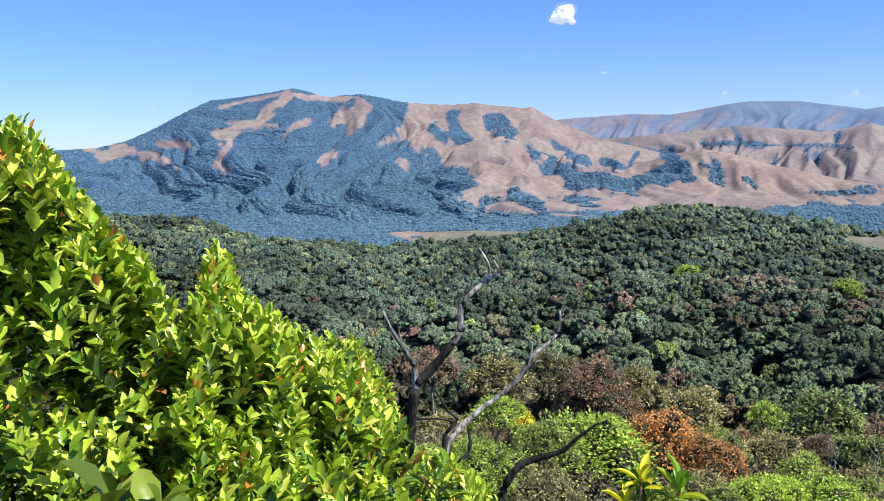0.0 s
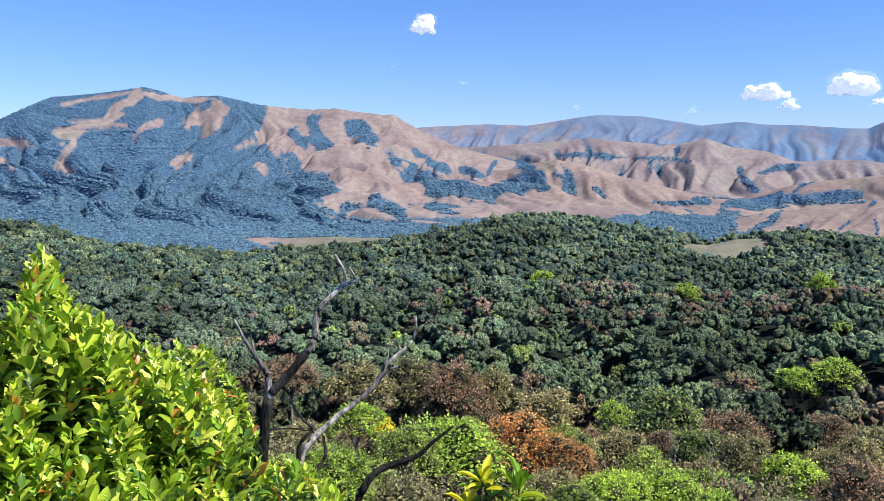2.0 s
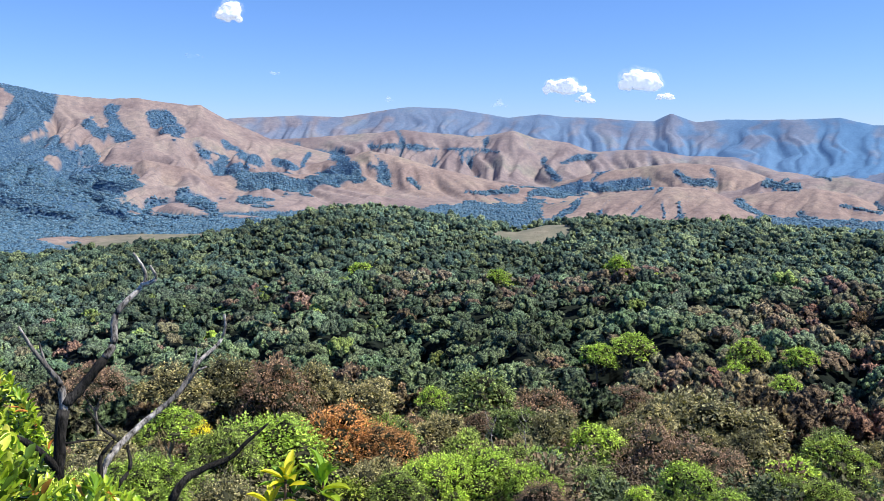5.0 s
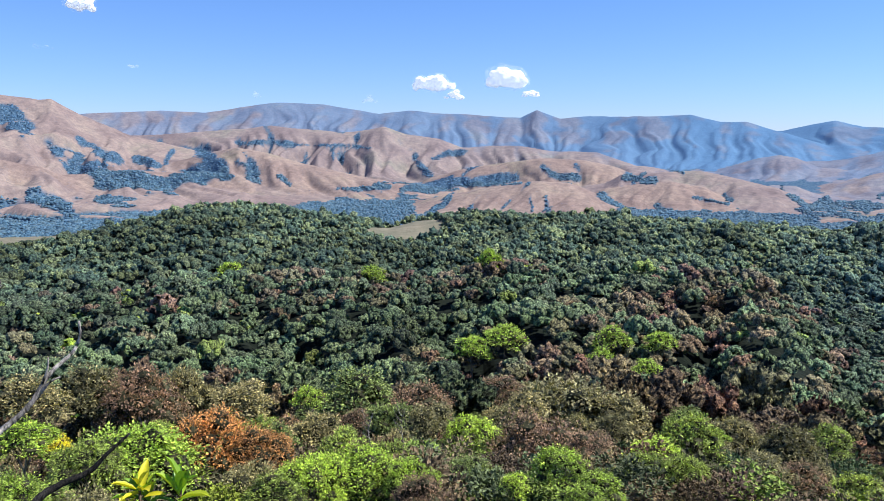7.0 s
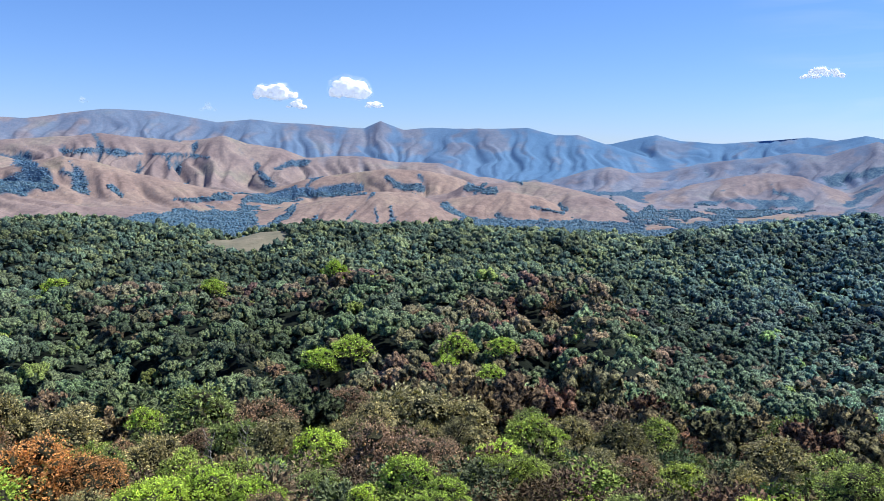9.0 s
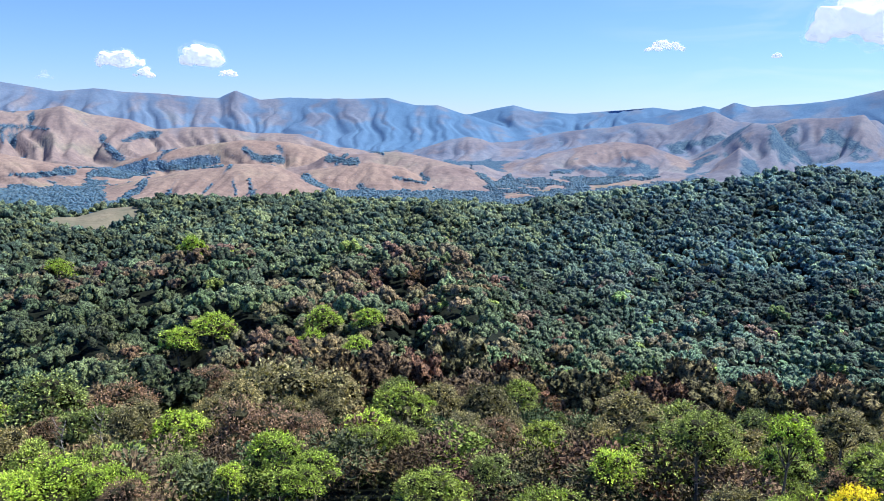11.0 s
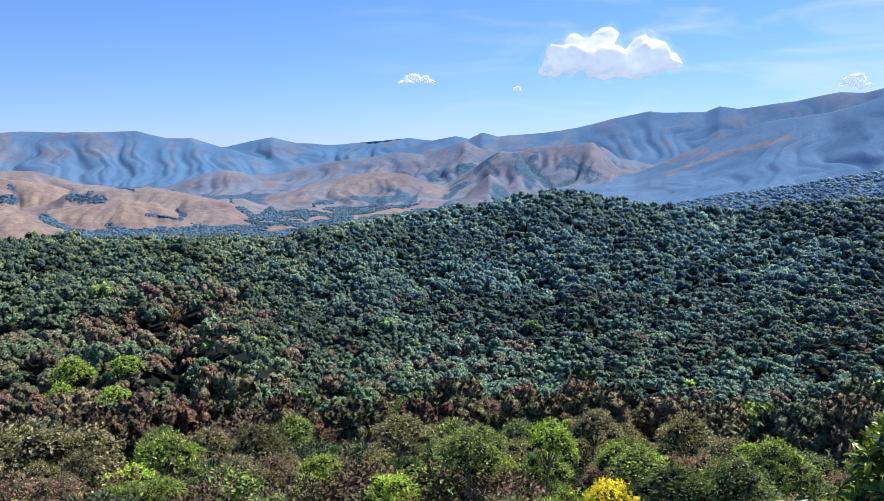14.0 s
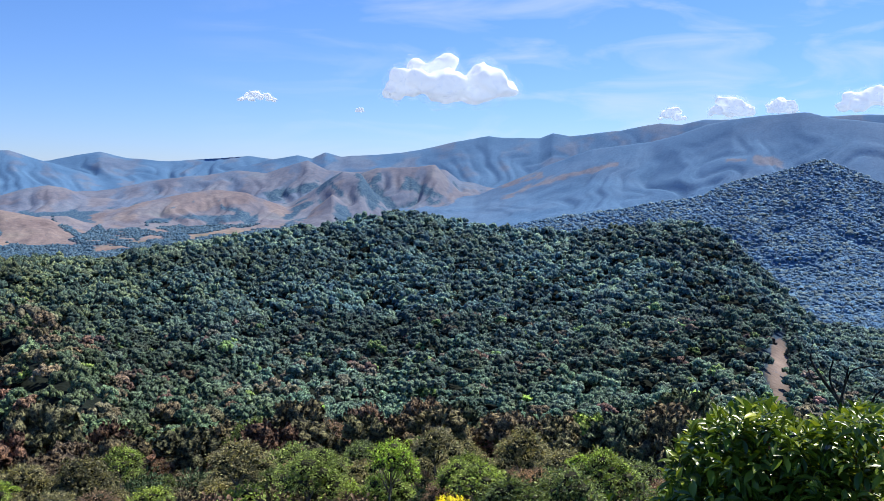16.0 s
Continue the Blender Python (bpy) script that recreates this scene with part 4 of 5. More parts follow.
# ---- trees below the lookout ----
def crown_mesh(seed, leaves, leaf, lumps, flat=1.0, deep=0.62, core=0.62):
    """A crown of unit radius: leaf sprays through and over uneven tufts at the ends of its limbs, cores and twigs
    inside darkened as shade.
    """
    rng = np.random.default_rng(seed)
    k = np.arange(lumps)
    q, a = np.sqrt((k + 0.5) / lumps), 2.4 * k + rng.uniform(-0.5, 0.5, lumps)
    c = np.stack([0.76 * q * np.cos(a), 0.76 * q * np.sin(a), flat * (0.95 * np.sqrt(1 - q * q) - 0.45) + rng.uniform(-0.16, 0.16, lumps)], 1)
    size = rng.uniform(0.16, 0.36, lumps)
    which = rng.choice(lumps, leaves, p=size ** 2 / (size ** 2).sum())
    d = rng.normal(0, 1, (leaves, 3))
    d[:, 2] = np.abs(d[:, 2]) * 0.9 - 0.25
    d /= np.linalg.norm(d, axis=1, keepdims=True)
    ragged = 1 + 0.22 * np.sin(5 * d[:, 0] + 9 * which) * np.sin(5 * d[:, 1] + 4 * which) + 0.1 * rng.normal(0, 1, leaves)
    pos = c[which] + d * (size[which] * rng.uniform(deep, 1.12, leaves) * ragged)[:, None] * np.array([1.0, 1.0, 0.85])
    way = d + rng.normal(0, 0.45, (leaves, 3)) - np.array([0, 0, 0.2])
    length = leaf * rng.uniform(0.5, 1.5, leaves)
    pieces = [leaves_at(pos, way, 0.7 * d + np.array([0.25, 0, 0.9]) + rng.normal(0, 0.45, (leaves, 3)), length, length * rng.uniform(0.4, 0.7, leaves), (CARD_V, CARD_F))]
    # a solid core in each tuft, coloured dark as inner shade, and the twigs that carry it
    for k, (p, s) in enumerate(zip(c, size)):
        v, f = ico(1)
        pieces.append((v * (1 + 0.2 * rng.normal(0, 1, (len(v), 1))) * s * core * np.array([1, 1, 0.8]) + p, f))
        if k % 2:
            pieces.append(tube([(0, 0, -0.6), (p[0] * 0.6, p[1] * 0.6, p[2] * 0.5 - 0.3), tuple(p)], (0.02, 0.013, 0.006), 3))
    v, f = joined(pieces)
    me = mesh_from("crown", v, f, False)
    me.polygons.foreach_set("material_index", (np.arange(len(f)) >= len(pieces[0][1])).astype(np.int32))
    return me


def trunk_mesh(seed):
    """A leaning trunk with four limbs, for a crown of unit radius whose middle is at the origin; the foot is at -1.9."""
    rng = np.random.default_rng(seed)
    lean = rng.uniform(-0.12, 0.12, 2)
    path = [(0, 0, -1.9), (lean[0], lean[1], -1.1), (lean[0] * 1.5, lean[1] * 0.5, -0.45)]
    pieces = [tube(curve_points(path, 4), np.linspace(0.07, 0.045, 9), 7, rng=rng)]
    top = Vector(path[-1])
    for k in range(5):
        a = 1.26 * k + rng.uniform(-0.4, 0.4)
        end = Vector((0.62 * math.cos(a), 0.62 * math.sin(a), rng.uniform(0.1, 0.35)))
        pieces.append(tube(curve_points([top, top.lerp(end, 0.5) + Vector((0, 0, -0.08)), end], 4), np.linspace(0.035, 0.008, 9), 5, rng=rng))
    v, f = joined(pieces)
    return mesh_from("trunk", v, f, True)


FINE = [crown_mesh(100 + k, 8600, 0.056, 26) for k in range(5)]
COARSE = [crown_mesh(120 + k, 3600, 0.084, 24) for k in range(5)]
TWIGGY = [crown_mesh(140 + k, 6400, 0.056, 34, deep=0.6, core=0.6) for k in range(3)]
TRUNKS = [trunk_mesh(160 + k) for k in range(4)]
for me in TRUNKS:
    me.materials.append(TRUNK)
crowns = {}


def tree(species, bearing, r, radius, top=None, seed=0, height=None):
    """A tree of a kind, at a place of the plan; top: elevation at which its crown ends."""
    rng = random.Random(seed)
    mat, label = SPECIES[species]
    x, y = r * math.sin(radians(bearing)), r * math.cos(radians(bearing))
    z = float(ground(np.array([x]), np.array([y]))[0][0])
    middle = r * math.tan(radians(top)) - 0.8 * radius if top is not None else z + (height or radius * 1.2)
    pool = TWIGGY if species in ("brown", "orange", "russet") else FINE if r < 46 and radius > 1.4 else COARSE
    k = rng.randrange(len(pool))
    key = (id(pool), k, species)
    if key not in crowns:
        crowns[key] = pool[k].copy()
        crowns[key].materials.append(mat)
        crowns[key].materials.append(INNER_SHADE)
    root = new("tree")
    root.location = (x, y, z)
    tagged(root, label, "tree", group="trees below the lookout")
    c = new("crown", crowns[key])
    c.parent = root
    c.matrix_local = pose(0, 0, middle - z, 0, 0, rng.uniform(0, 360)) @ Matrix.Diagonal((radius * rng.uniform(0.85, 1.2), radius * rng.uniform(0.85, 1.2), radius * rng.uniform(0.8, 1.15), 1))
    t = new("trunk", TRUNKS[rng.randrange(len(TRUNKS))])
    t.parent = root
    stretch = max(0.3, (middle - z + 0.3) / 1.9)
    t.matrix_local = pose(0, 0, middle - z, 0, 0, rng.uniform(0, 360)) @ Matrix.Diagonal((radius * 0.8, radius * 0.8, stretch, 1))
    return root


# the trees that stand out: kind, bearing, distance, crown radius, elevation of the crown's top
ORANGE_SIDE = [("orange", -24.3, 44, 2.4, -18.4), ("orange", -21.3, 43, 2.0, -19.7), ("lime", -29.9, 41, 3.5, -18.3), ("green", -32.6, 38, 2.0, -19.1),
               ("lime", -36.2, 46, 1.7, -17.4), ("yellow", -34.5, 48, 1.1, -18.5), ("lime", -17.1, 35, 1.9, -21.6), ("lime", -13.4, 36, 2.1, -21.3),
               ("lime", -10.1, 34, 1.5, -22.4), ("green", -20.4, 33, 1.2, -22.8), ("brown", -9.5, 32, 1.4, -23.7), ("brown", -28.8, 84, 4.7, -15.5),
               ("olive", -25.9, 90, 4.0, -15.6), ("olive", -22.3, 80, 3.3, -16.4), ("lime", -17.6, 72, 1.9, -17.1), ("olive", -17.0, 62, 2.8, -19.1),
               ("dark", -13.7, 86, 3.9, -16.5), ("brown", -9.4, 80, 3.6, -17.1), ("olive", -32.3, 88, 3.9, -14.9)]
LIME_SLOPE = [("green", -15.2, 52, 1.9, -20.2), ("green", -11.7, 46, 1.4, -20.9), ("lime", -5.7, 54, 1.8, -19.3), ("brown", -1.0, 54, 4.2, -19.1),
              ("brown", 2.7, 52, 2.1, -20.0), ("brown", -3.5, 92, 3.1, -16.5), ("olive", 1.4, 84, 5.3, -16.8), ("olive", -1.8, 76, 2.9, -17.6),
              ("olive", 5.2, 82, 3.6, -17.8), ("lime", 1.1, 38, 1.3, -21.5), ("lime", 3.7, 35, 1.2, -22.6), ("lime", -2.5, 36, 0.9, -23.2),
              ("lime", 7.5, 56, 2.0, -20.1), ("green", 6.8, 44, 1.7, -21.3), ("green", 9.7, 44, 1.5, -21.1), ("lime", 11.7, 66, 1.1, -19.2),
              ("green", 18.7, 74, 2.0, -17.9), ("olive", 10.1, 72, 2.1, -18.9)]
MIDDLE_SLOPE = [("olive", 13.1, 78, 2.9, -18.4), ("olive", 16.3, 66, 2.7, -18.7), ("olive", 14.6, 50, 2.2, -20.3), ("lime", 2.4, 33, 1.0, -23.8),
                ("green", 28.3, 46, 2.9, -21.2), ("green", 33.3, 45, 2.8, -21.2), ("green", 36.7, 44, 2.0, -20.9), ("lime", 25.8, 38, 1.4, -22.3),
                ("lime", 39.2, 94, 2.6, -18.6), ("russet", 43.8, 98, 2.5, -18.5), ("russet", 35.1, 100, 1.9, -18.4), ("dark", 27.5, 104, 3.7, -17.1),
                ("brown", 32.8, 98, 3.8, -17.1), ("dark", 30.0, 80, 3.3, -18.9), ("yellow", 42.3, 33, 1.4, -22.8), ("dark", 46.9, 24, 1.2, -20.8),
                ("dark", 50.7, 24, 1.2, -20.4), ("green", 52.9, 30, 1.1, -19.0)]
GREEN_SLOPE = [("lime", 51.2, 50, 1.0, -19.2), ("green", 42.4, 48, 1.6, -20.1), ("green", 38.2, 32, 1.4, -23.7), ("olive", 49.9, 70, 2.4, -18.9),
               ("olive", 46.0, 74, 2.5, -19.3), ("olive", 40.4, 80, 2.6, -19.2), ("lime", 37.4, 36, 1.3, -19.1), ("green", 31.8, 38, 1.7, -19.3),
               ("green", 44.0, 30, 1.3, -19.8), ("dark", 49.8, 25, 1.1, -20.6), ("olive", 26.6, 48, 1.8, -18.3), ("olive", 40.7, 62, 2.1, -18.0),
               ("olive", 46.9, 56, 1.9, -18.0)]
AMONG_THE_WOODS = [("lime", -5.6, 258, 7.0, -13.7), ("lime", -3.3, 262, 6.4, -13.0), ("lime", 4.4, 258, 6.4, -13.0), ("lime", 7.6, 255, 5.4, -13.0),
                   ("lime", 6.9, 240, 4.8, -15.0), ("lime", 3.6, 245, 4.8, -14.6), ("lime", -12.8, 384, 7.0, -8.8), ("lime", -4.4, 385, 7.6, -7.9),
                   ("lime", -22.7, 420, 7.6, -8.3), ("brown", 1.6, 300, 4.0, -11.4), ("brown", 11.2, 330, 4.2, -10.6), ("lime", -45.0, 20, 1.5, -20.5),
                   ("green", -48.5, 22, 1.7, -16.5), ("lime", -38.4, 26, 1.6, -20.0), ("olive", -36.0, 84, 3.8, -14.6), ("brown", -40.8, 84, 3.4, -14.2)]
MARKED = ORANGE_SIDE + LIME_SLOPE + MIDDLE_SLOPE + GREEN_SLOPE + AMONG_THE_WOODS
for k, (kind, b, r, radius, top) in enumerate(MARKED):
    tree(kind, b, r, radius, top, seed=300 + k)

rng = np.random.default_rng(77)
tx, ty, tz = scatter(rng, 20, 96, 5.7, -70, 74)
order = np.argsort(np.hypot(tx, ty))
left = 310 - len(MARKED)
for k in order:
    r, b = float(np.hypot(tx[k], ty[k])), float(np.degrees(np.arctan2(tx[k], ty[k])))
    if left <= 0:
        break
    if any(math.hypot(tx[k] - m[2] * math.sin(radians(m[1])), ty[k] - m[2] * math.cos(radians(m[1]))) < m[3] + 0.8 for m in MARKED):
        continue
    if r < 25 and b > -52:
        continue
    u = rng.uniform()
    if r < 46:
        kind = "green" if u < 0.36 else "lime" if u < 0.5 else "olive" if u < 0.8 else "dark"
    else:
        kind = "olive" if u < 0.44 else "brown" if u < 0.64 else "dark" if u < 0.88 else "green"
    radius = float(rng.uniform(1.2, 2.5)) * min(1.0, 0.6 + r / 120)
    if kind == "lime":
        radius *= 0.6
    height = radius * 0.75 + float(rng.uniform(0.2, 2.2))
    top = math.degrees(math.atan2(tz[k] + height + 0.8 * radius, r))
    for m in MARKED:
        # lower growth before the trees that stand out
        if r < m[2] < 60 and abs(b - m[1]) < math.degrees((m[3] + radius) / m[2]):
            top = min(top, m[4] - 2.6)
    tree(kind, b, r, radius, top, seed=int(1000 + k))
    left -= 1


# ---- thicket: small trees between the larger ones ----
def tuft(seed, leaves, leaf, lumps):
    """A small leafy crown of unit radius: leaf sprays over a few lumps."""
    rng = np.random.default_rng(seed)
    k = np.arange(lumps)
    q, a = np.sqrt((k + 0.5) / lumps), 2.4 * k + rng.uniform(-0.5, 0.5, lumps)
    c = np.stack([0.72 * q * np.cos(a), 0.72 * q * np.sin(a), 0.8 * np.sqrt(1 - q * q) - 0.3 + rng.uniform(-0.15, 0.15, lumps)], 1)
    which = rng.integers(0, lumps, leaves)
    d = rng.normal(0, 1, (leaves, 3))
    d[:, 2] = np.abs(d[:, 2]) - 0.3
    d /= np.linalg.norm(d, axis=1, keepdims=True)
    pos = c[which] + d * rng.uniform(0.12, 0.42, (leaves, 1)) * np.array([1.0, 1.0, 0.8])
    length = leaf * rng.uniform(0.6, 1.4, leaves)
    return leaves_at(pos, d + rng.normal(0, 0.5, (leaves, 3)), d + np.array([0.2, 0, 0.9]) + rng.normal(0, 0.4, (leaves, 3)), length, 0.6 * length, (CARD_V, CARD_F))


THICKET_LEAF = canopy_material("thicket_leaf", 2.5, 0.1, (0.5, 0.5, 0.5), (1.9, 1.85, 1.6))
woodland("thicket", "thicket of small olive, green and brown trees below the lookout", 19, 36, 92, 3.5, 0, 1, 0, 0.6, 1.2, THICKET_LEAF, shade=False, tall=(0.75, 1.2),
         forms=[tuft(500 + k, 800, 0.115, 10) for k in range(8)])

# ---- undergrowth: leafy low growth between the trees ----
def undergrowth(seed, count, r0, r1):
    rng = np.random.default_rng(seed)
    r = np.exp(rng.uniform(math.log(r0), math.log(r1), count))
    b = np.radians(rng.uniform(-72, 76, count))
    x, y = r * np.sin(b), r * np.cos(b)
    mound = smooth(0.3, 0.75, fbm(x, y, 4.5, 3, 33))
    z = ground(x, y)[0] + mound * (0.9 + 0.02 * r) * rng.uniform(0.75, 1.05, count)
    way = rng.normal(0, 1, (count, 3)) + np.array([0, 0, 0.5])
    length = (0.10 + 0.005 * r) * rng.uniform(0.6, 1.3, count)
    kinds = np.array([(0.09, 0.13, 0.03), (0.15, 0.22, 0.03), (0.10, 0.09, 0.05), (0.07, 0.09, 0.035), (0.16, 0.13, 0.07)])
    pick = np.clip((fbm(x, y, 9, 2, 44) * 9 - 2).astype(int), 0, 4)
    tint = np.repeat(kinds[pick] * rng.uniform(0.35, 1.2, (count, 1)), 4, 0)
    v, f = leaves_at(np.stack([x, y, z], 1), way, rng.normal(0, 0.6, (count, 3)) + np.array([0, 0, 1.0]), length, length * 0.6, (CARD_V, CARD_F))
    me = mesh_from("undergrowth", v, f, False, tint=tint)
    me.materials.append(CANOPY_NEAR)
    tagged(new("undergrowth", me), "mixed low green and olive undergrowth between the trees", "undergrowth", kind="stuff")


undergrowth(15, 90000, 12, 90)


# ---- shrubs by the lookout ----
def foliage_thing(name, label, category, shoots, leaf_mat, stem_mat, leaf_size, slim, per_shoot, seed, droop=0.0, foot=None, stems=10, whorl=0.22, singles=300, shift=Vector(), old=None):
    """A leafy plant from shoot tips (place, direction): leaves round every shoot, stems down to the foot."""
    rng = np.random.default_rng(seed)
    root = new(name)
    root.location = foot
    tagged(root, label, category)
    P, Dn, N, Ln, Q = [], [], [], [], []
    for tip, way in shoots:
        way = way / np.linalg.norm(way)
        side = np.cross(way, rng.normal(0, 1, 3))
        side /= np.linalg.norm(side)
        other = np.cross(way, side)
        for j in range(per_shoot):
            q = j / per_shoot
            a = 2.4 * j
            out = side * math.cos(a) + other * math.sin(a)
            d = out * (0.35 + 0.6 * q) + way * (1.0 - 0.6 * q) + np.array([0, 0, -droop * (0.4 + q)])
            P.append(tip - way * whorl * q + rng.normal(0, 0.004, 3))
            Dn.append(d + rng.normal(0, 0.15, 3))
            N.append(way + np.array([0, 0, 0.6]) + rng.normal(0, 0.2, 3))
            Q.append(q + rng.normal(0, 0.12))
            Ln.append(leaf_size * rng.uniform(0.7, 1.25) * (0.6 + 0.6 * min(1, q * 3 + 0.2)))
    P, Dn, N, Ln = np.array(P) - np.array(foot), np.array(Dn), np.array(N), np.array(Ln)
    W = Ln * slim * rng.uniform(0.85, 1.15, len(Ln))
    near = np.argsort(np.linalg.norm(P + np.array(foot), axis=1))
    one, rest = near[:singles], near[singles:]
    # leaves low on a shoot take the darker colour, shade inside the plant
    low_leaf = np.array(Q) > (0.62 if old else 9)
    for group, mat in ((rest[~low_leaf[rest]], leaf_mat), (rest[low_leaf[rest]], old)):
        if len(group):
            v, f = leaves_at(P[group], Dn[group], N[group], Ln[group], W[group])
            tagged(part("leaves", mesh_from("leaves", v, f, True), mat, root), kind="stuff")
    young = mesh_from("leaf", LEAF_V * np.array([1, 1, 1]), LEAF_F, True)
    young.materials.append(leaf_mat)
    older = young
    if old:
        older = mesh_from("leaf", LEAF_V * np.array([1, 1, 1.2]), LEAF_F, True)
        older.materials.append(old)
    x, y, z = frames_of(Dn[one], N[one])
    for k, i in enumerate(one):
        ob = new("leaf", older if low_leaf[i] else young)
        ob.parent = root
        m = Matrix(((x[k][0] * W[i], y[k][0] * Ln[i], z[k][0] * Ln[i], P[i][0]), (x[k][1] * W[i], y[k][1] * Ln[i], z[k][1] * Ln[i], P[i][1]),
                    (x[k][2] * W[i], y[k][2] * Ln[i], z[k][2] * Ln[i], P[i][2]), (0, 0, 0, 1)))
        ob.matrix_local = m
    for k in range(stems):
        tip, way = shoots[int(rng.integers(len(shoots)))]
        end = Vector(tip) - Vector(foot)
        mid = Vector((end.x * 0.6, end.y * 0.6, end.z * 0.45))
        v, f = tube(curve_points([(0.06 * math.cos(k), 0.06 * math.sin(k), -0.15), mid, end], 5), np.linspace(0.016, 0.004, 11), 6, rng=rng)
        part("stem", mesh_from("stem", v, f, True), stem_mat, root)
    root.location = Vector(foot) + shift
    return root


def shoots_under(profile, b0, b1, r0, r1, low, count, seed, lean=0.35, slope=0.1):
    """Shoot tips of a bushy plant whose top follows a profile of (bearing, elevation)."""
    rng = np.random.default_rng(seed)
    pb, pe = [p[0] for p in profile], [p[1] for p in profile]
    out = []
    for b in np.linspace(b0, b1, count // 9):
        # leading shoots along the top
        e = np.interp(b, pb, pe) + rng.normal(-0.2, 0.25)
        out.append((np.array(toward(b, e, rng.uniform(r0, 0.5 * (r0 + r1)))), np.array([rng.normal(0, 0.2), rng.normal(0, 0.2), 1.0])))
    while len(out) < count:
        # a branch carries a tuft of shoots
        b, r = rng.uniform(b0, b1), rng.uniform(r0, r1)
        top = np.interp(b, pb, pe) - abs(rng.normal(0, 0.8))
        u = rng.uniform() ** 1.9
        tip = np.array(toward(b, top - u * (top - low), r * (1 - slope * u)))
        away = np.array([tip[0], tip[1], 0]) / r
        for k in range(int(rng.integers(3, 8))):
            off = rng.normal(0, 1, 3) * np.array([0.032, 0.032, 0.05]) * r0
            off[2] = -abs(off[2])
            way = np.array([rng.normal(0, lean), rng.normal(0, lean), 1.0]) + off * 2.5 / r0 - away * (0.1 + 0.5 * u)
            spot = tip + off
            if math.degrees(math.atan2(spot[2], math.hypot(spot[0], spot[1]))) < np.interp(math.degrees(math.atan2(spot[0], spot[1])), pb, pe) + 0.2:
                out.append((spot, way))
    return out


def foot_at(bearing, r):
    p = toward(bearing, 0, r)
    return (p.x, p.y, float(ground(np.array([p.x]), np.array([p.y]))[0][0]))


SHRUB_TOP = [(-78, 2.5), (-68, 1.6), (-67, 1.9), (-65.9, 1.0), (-64.7, -1.4), (-62.6, -4.5), (-60.4, -7.2), (-59, -10.4), (-58, -12.6), (-57, -9.6), (-56, -7.4), (-55.3, -6.6), (-54.6, -7.8), (-53.9, -9.9),
             (-51.3, -12.4), (-49, -13.3), (-47, -15.4), (-45.6, -15.2), (-44.5, -17.5), (-44.2, -24)]
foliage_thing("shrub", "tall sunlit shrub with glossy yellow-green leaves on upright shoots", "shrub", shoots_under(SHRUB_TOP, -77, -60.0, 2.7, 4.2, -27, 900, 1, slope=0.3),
              SHRUB_LEAF, STEM, 0.054, 0.52, 20, 1, whorl=0.3, old=SHADED_OLD_LEAF, foot=foot_at(-67, 3.3), stems=14, shift=LEFT_EYE)
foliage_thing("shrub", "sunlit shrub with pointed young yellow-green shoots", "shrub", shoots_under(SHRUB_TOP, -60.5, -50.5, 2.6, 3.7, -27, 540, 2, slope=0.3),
              SHRUB_LEAF, STEM, 0.054, 0.52, 20, 2, whorl=0.3, old=SHADED_OLD_LEAF, foot=foot_at(-55.5, 3.1), stems=12, shift=LEFT_EYE)
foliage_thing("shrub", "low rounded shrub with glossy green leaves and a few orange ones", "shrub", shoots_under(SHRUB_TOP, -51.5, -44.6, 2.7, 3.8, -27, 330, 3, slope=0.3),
              SHRUB_LEAF, STEM, 0.054, 0.52, 20, 3, whorl=0.3, old=SHADED_OLD_LEAF, foot=foot_at(-48, 3.2), stems=10, shift=LEFT_EYE)
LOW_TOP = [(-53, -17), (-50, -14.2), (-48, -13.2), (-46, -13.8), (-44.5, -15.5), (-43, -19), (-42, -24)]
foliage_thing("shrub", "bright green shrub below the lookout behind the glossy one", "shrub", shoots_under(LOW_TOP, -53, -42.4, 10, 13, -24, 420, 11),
              SHRUB_LEAF, STEM, 0.13, 0.42, 14, 11, whorl=0.4, old=SHADED_OLD_LEAF, foot=foot_at(-47.5, 11.5), stems=12, shift=LEFT_EYE)
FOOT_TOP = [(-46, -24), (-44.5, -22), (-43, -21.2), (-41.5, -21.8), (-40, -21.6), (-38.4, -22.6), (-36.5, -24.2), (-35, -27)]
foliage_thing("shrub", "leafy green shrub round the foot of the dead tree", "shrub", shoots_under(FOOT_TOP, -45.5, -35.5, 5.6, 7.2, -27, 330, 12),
              SHRUB_LEAF, STEM, 0.10, 0.42, 14, 12, whorl=0.35, old=SHADED_OLD_LEAF, foot=foot_at(-41, 6.5), stems=10, shift=LEFT_EYE)
big = [(np.array(toward(b, e, r)), np.array([0.2, 0.1, 1.0])) for b, e, r in ((-63.2, -22.0, 1.75), (-60.6, -23.5, 1.6))]
foliage_thing("seedling", "young plant with broad glossy dark green leaves", "plant", big, GLOSSY_LEAF, STEM, 0.095, 0.5, 5, 4, foot=foot_at(-62, 1.75), stems=4, whorl=0.05, shift=LEFT_EYE)
sprig = [(np.array(toward(-25.4, -23.0, 2.6)), np.array([-0.3, 0.0, 1.0])), (np.array(toward(-22.9, -22.9, 2.55)), np.array([0.15, 0.1, 1.0]))]
foliage_thing("sapling", "sapling top with long light green leaves", "sapling", sprig, SPRIG_LEAF, STEM, 0.085, 0.32, 14, 5, droop=0.25, foot=foot_at(-24, 2.6), stems=2, whorl=0.07, shift=LEFT_EYE)
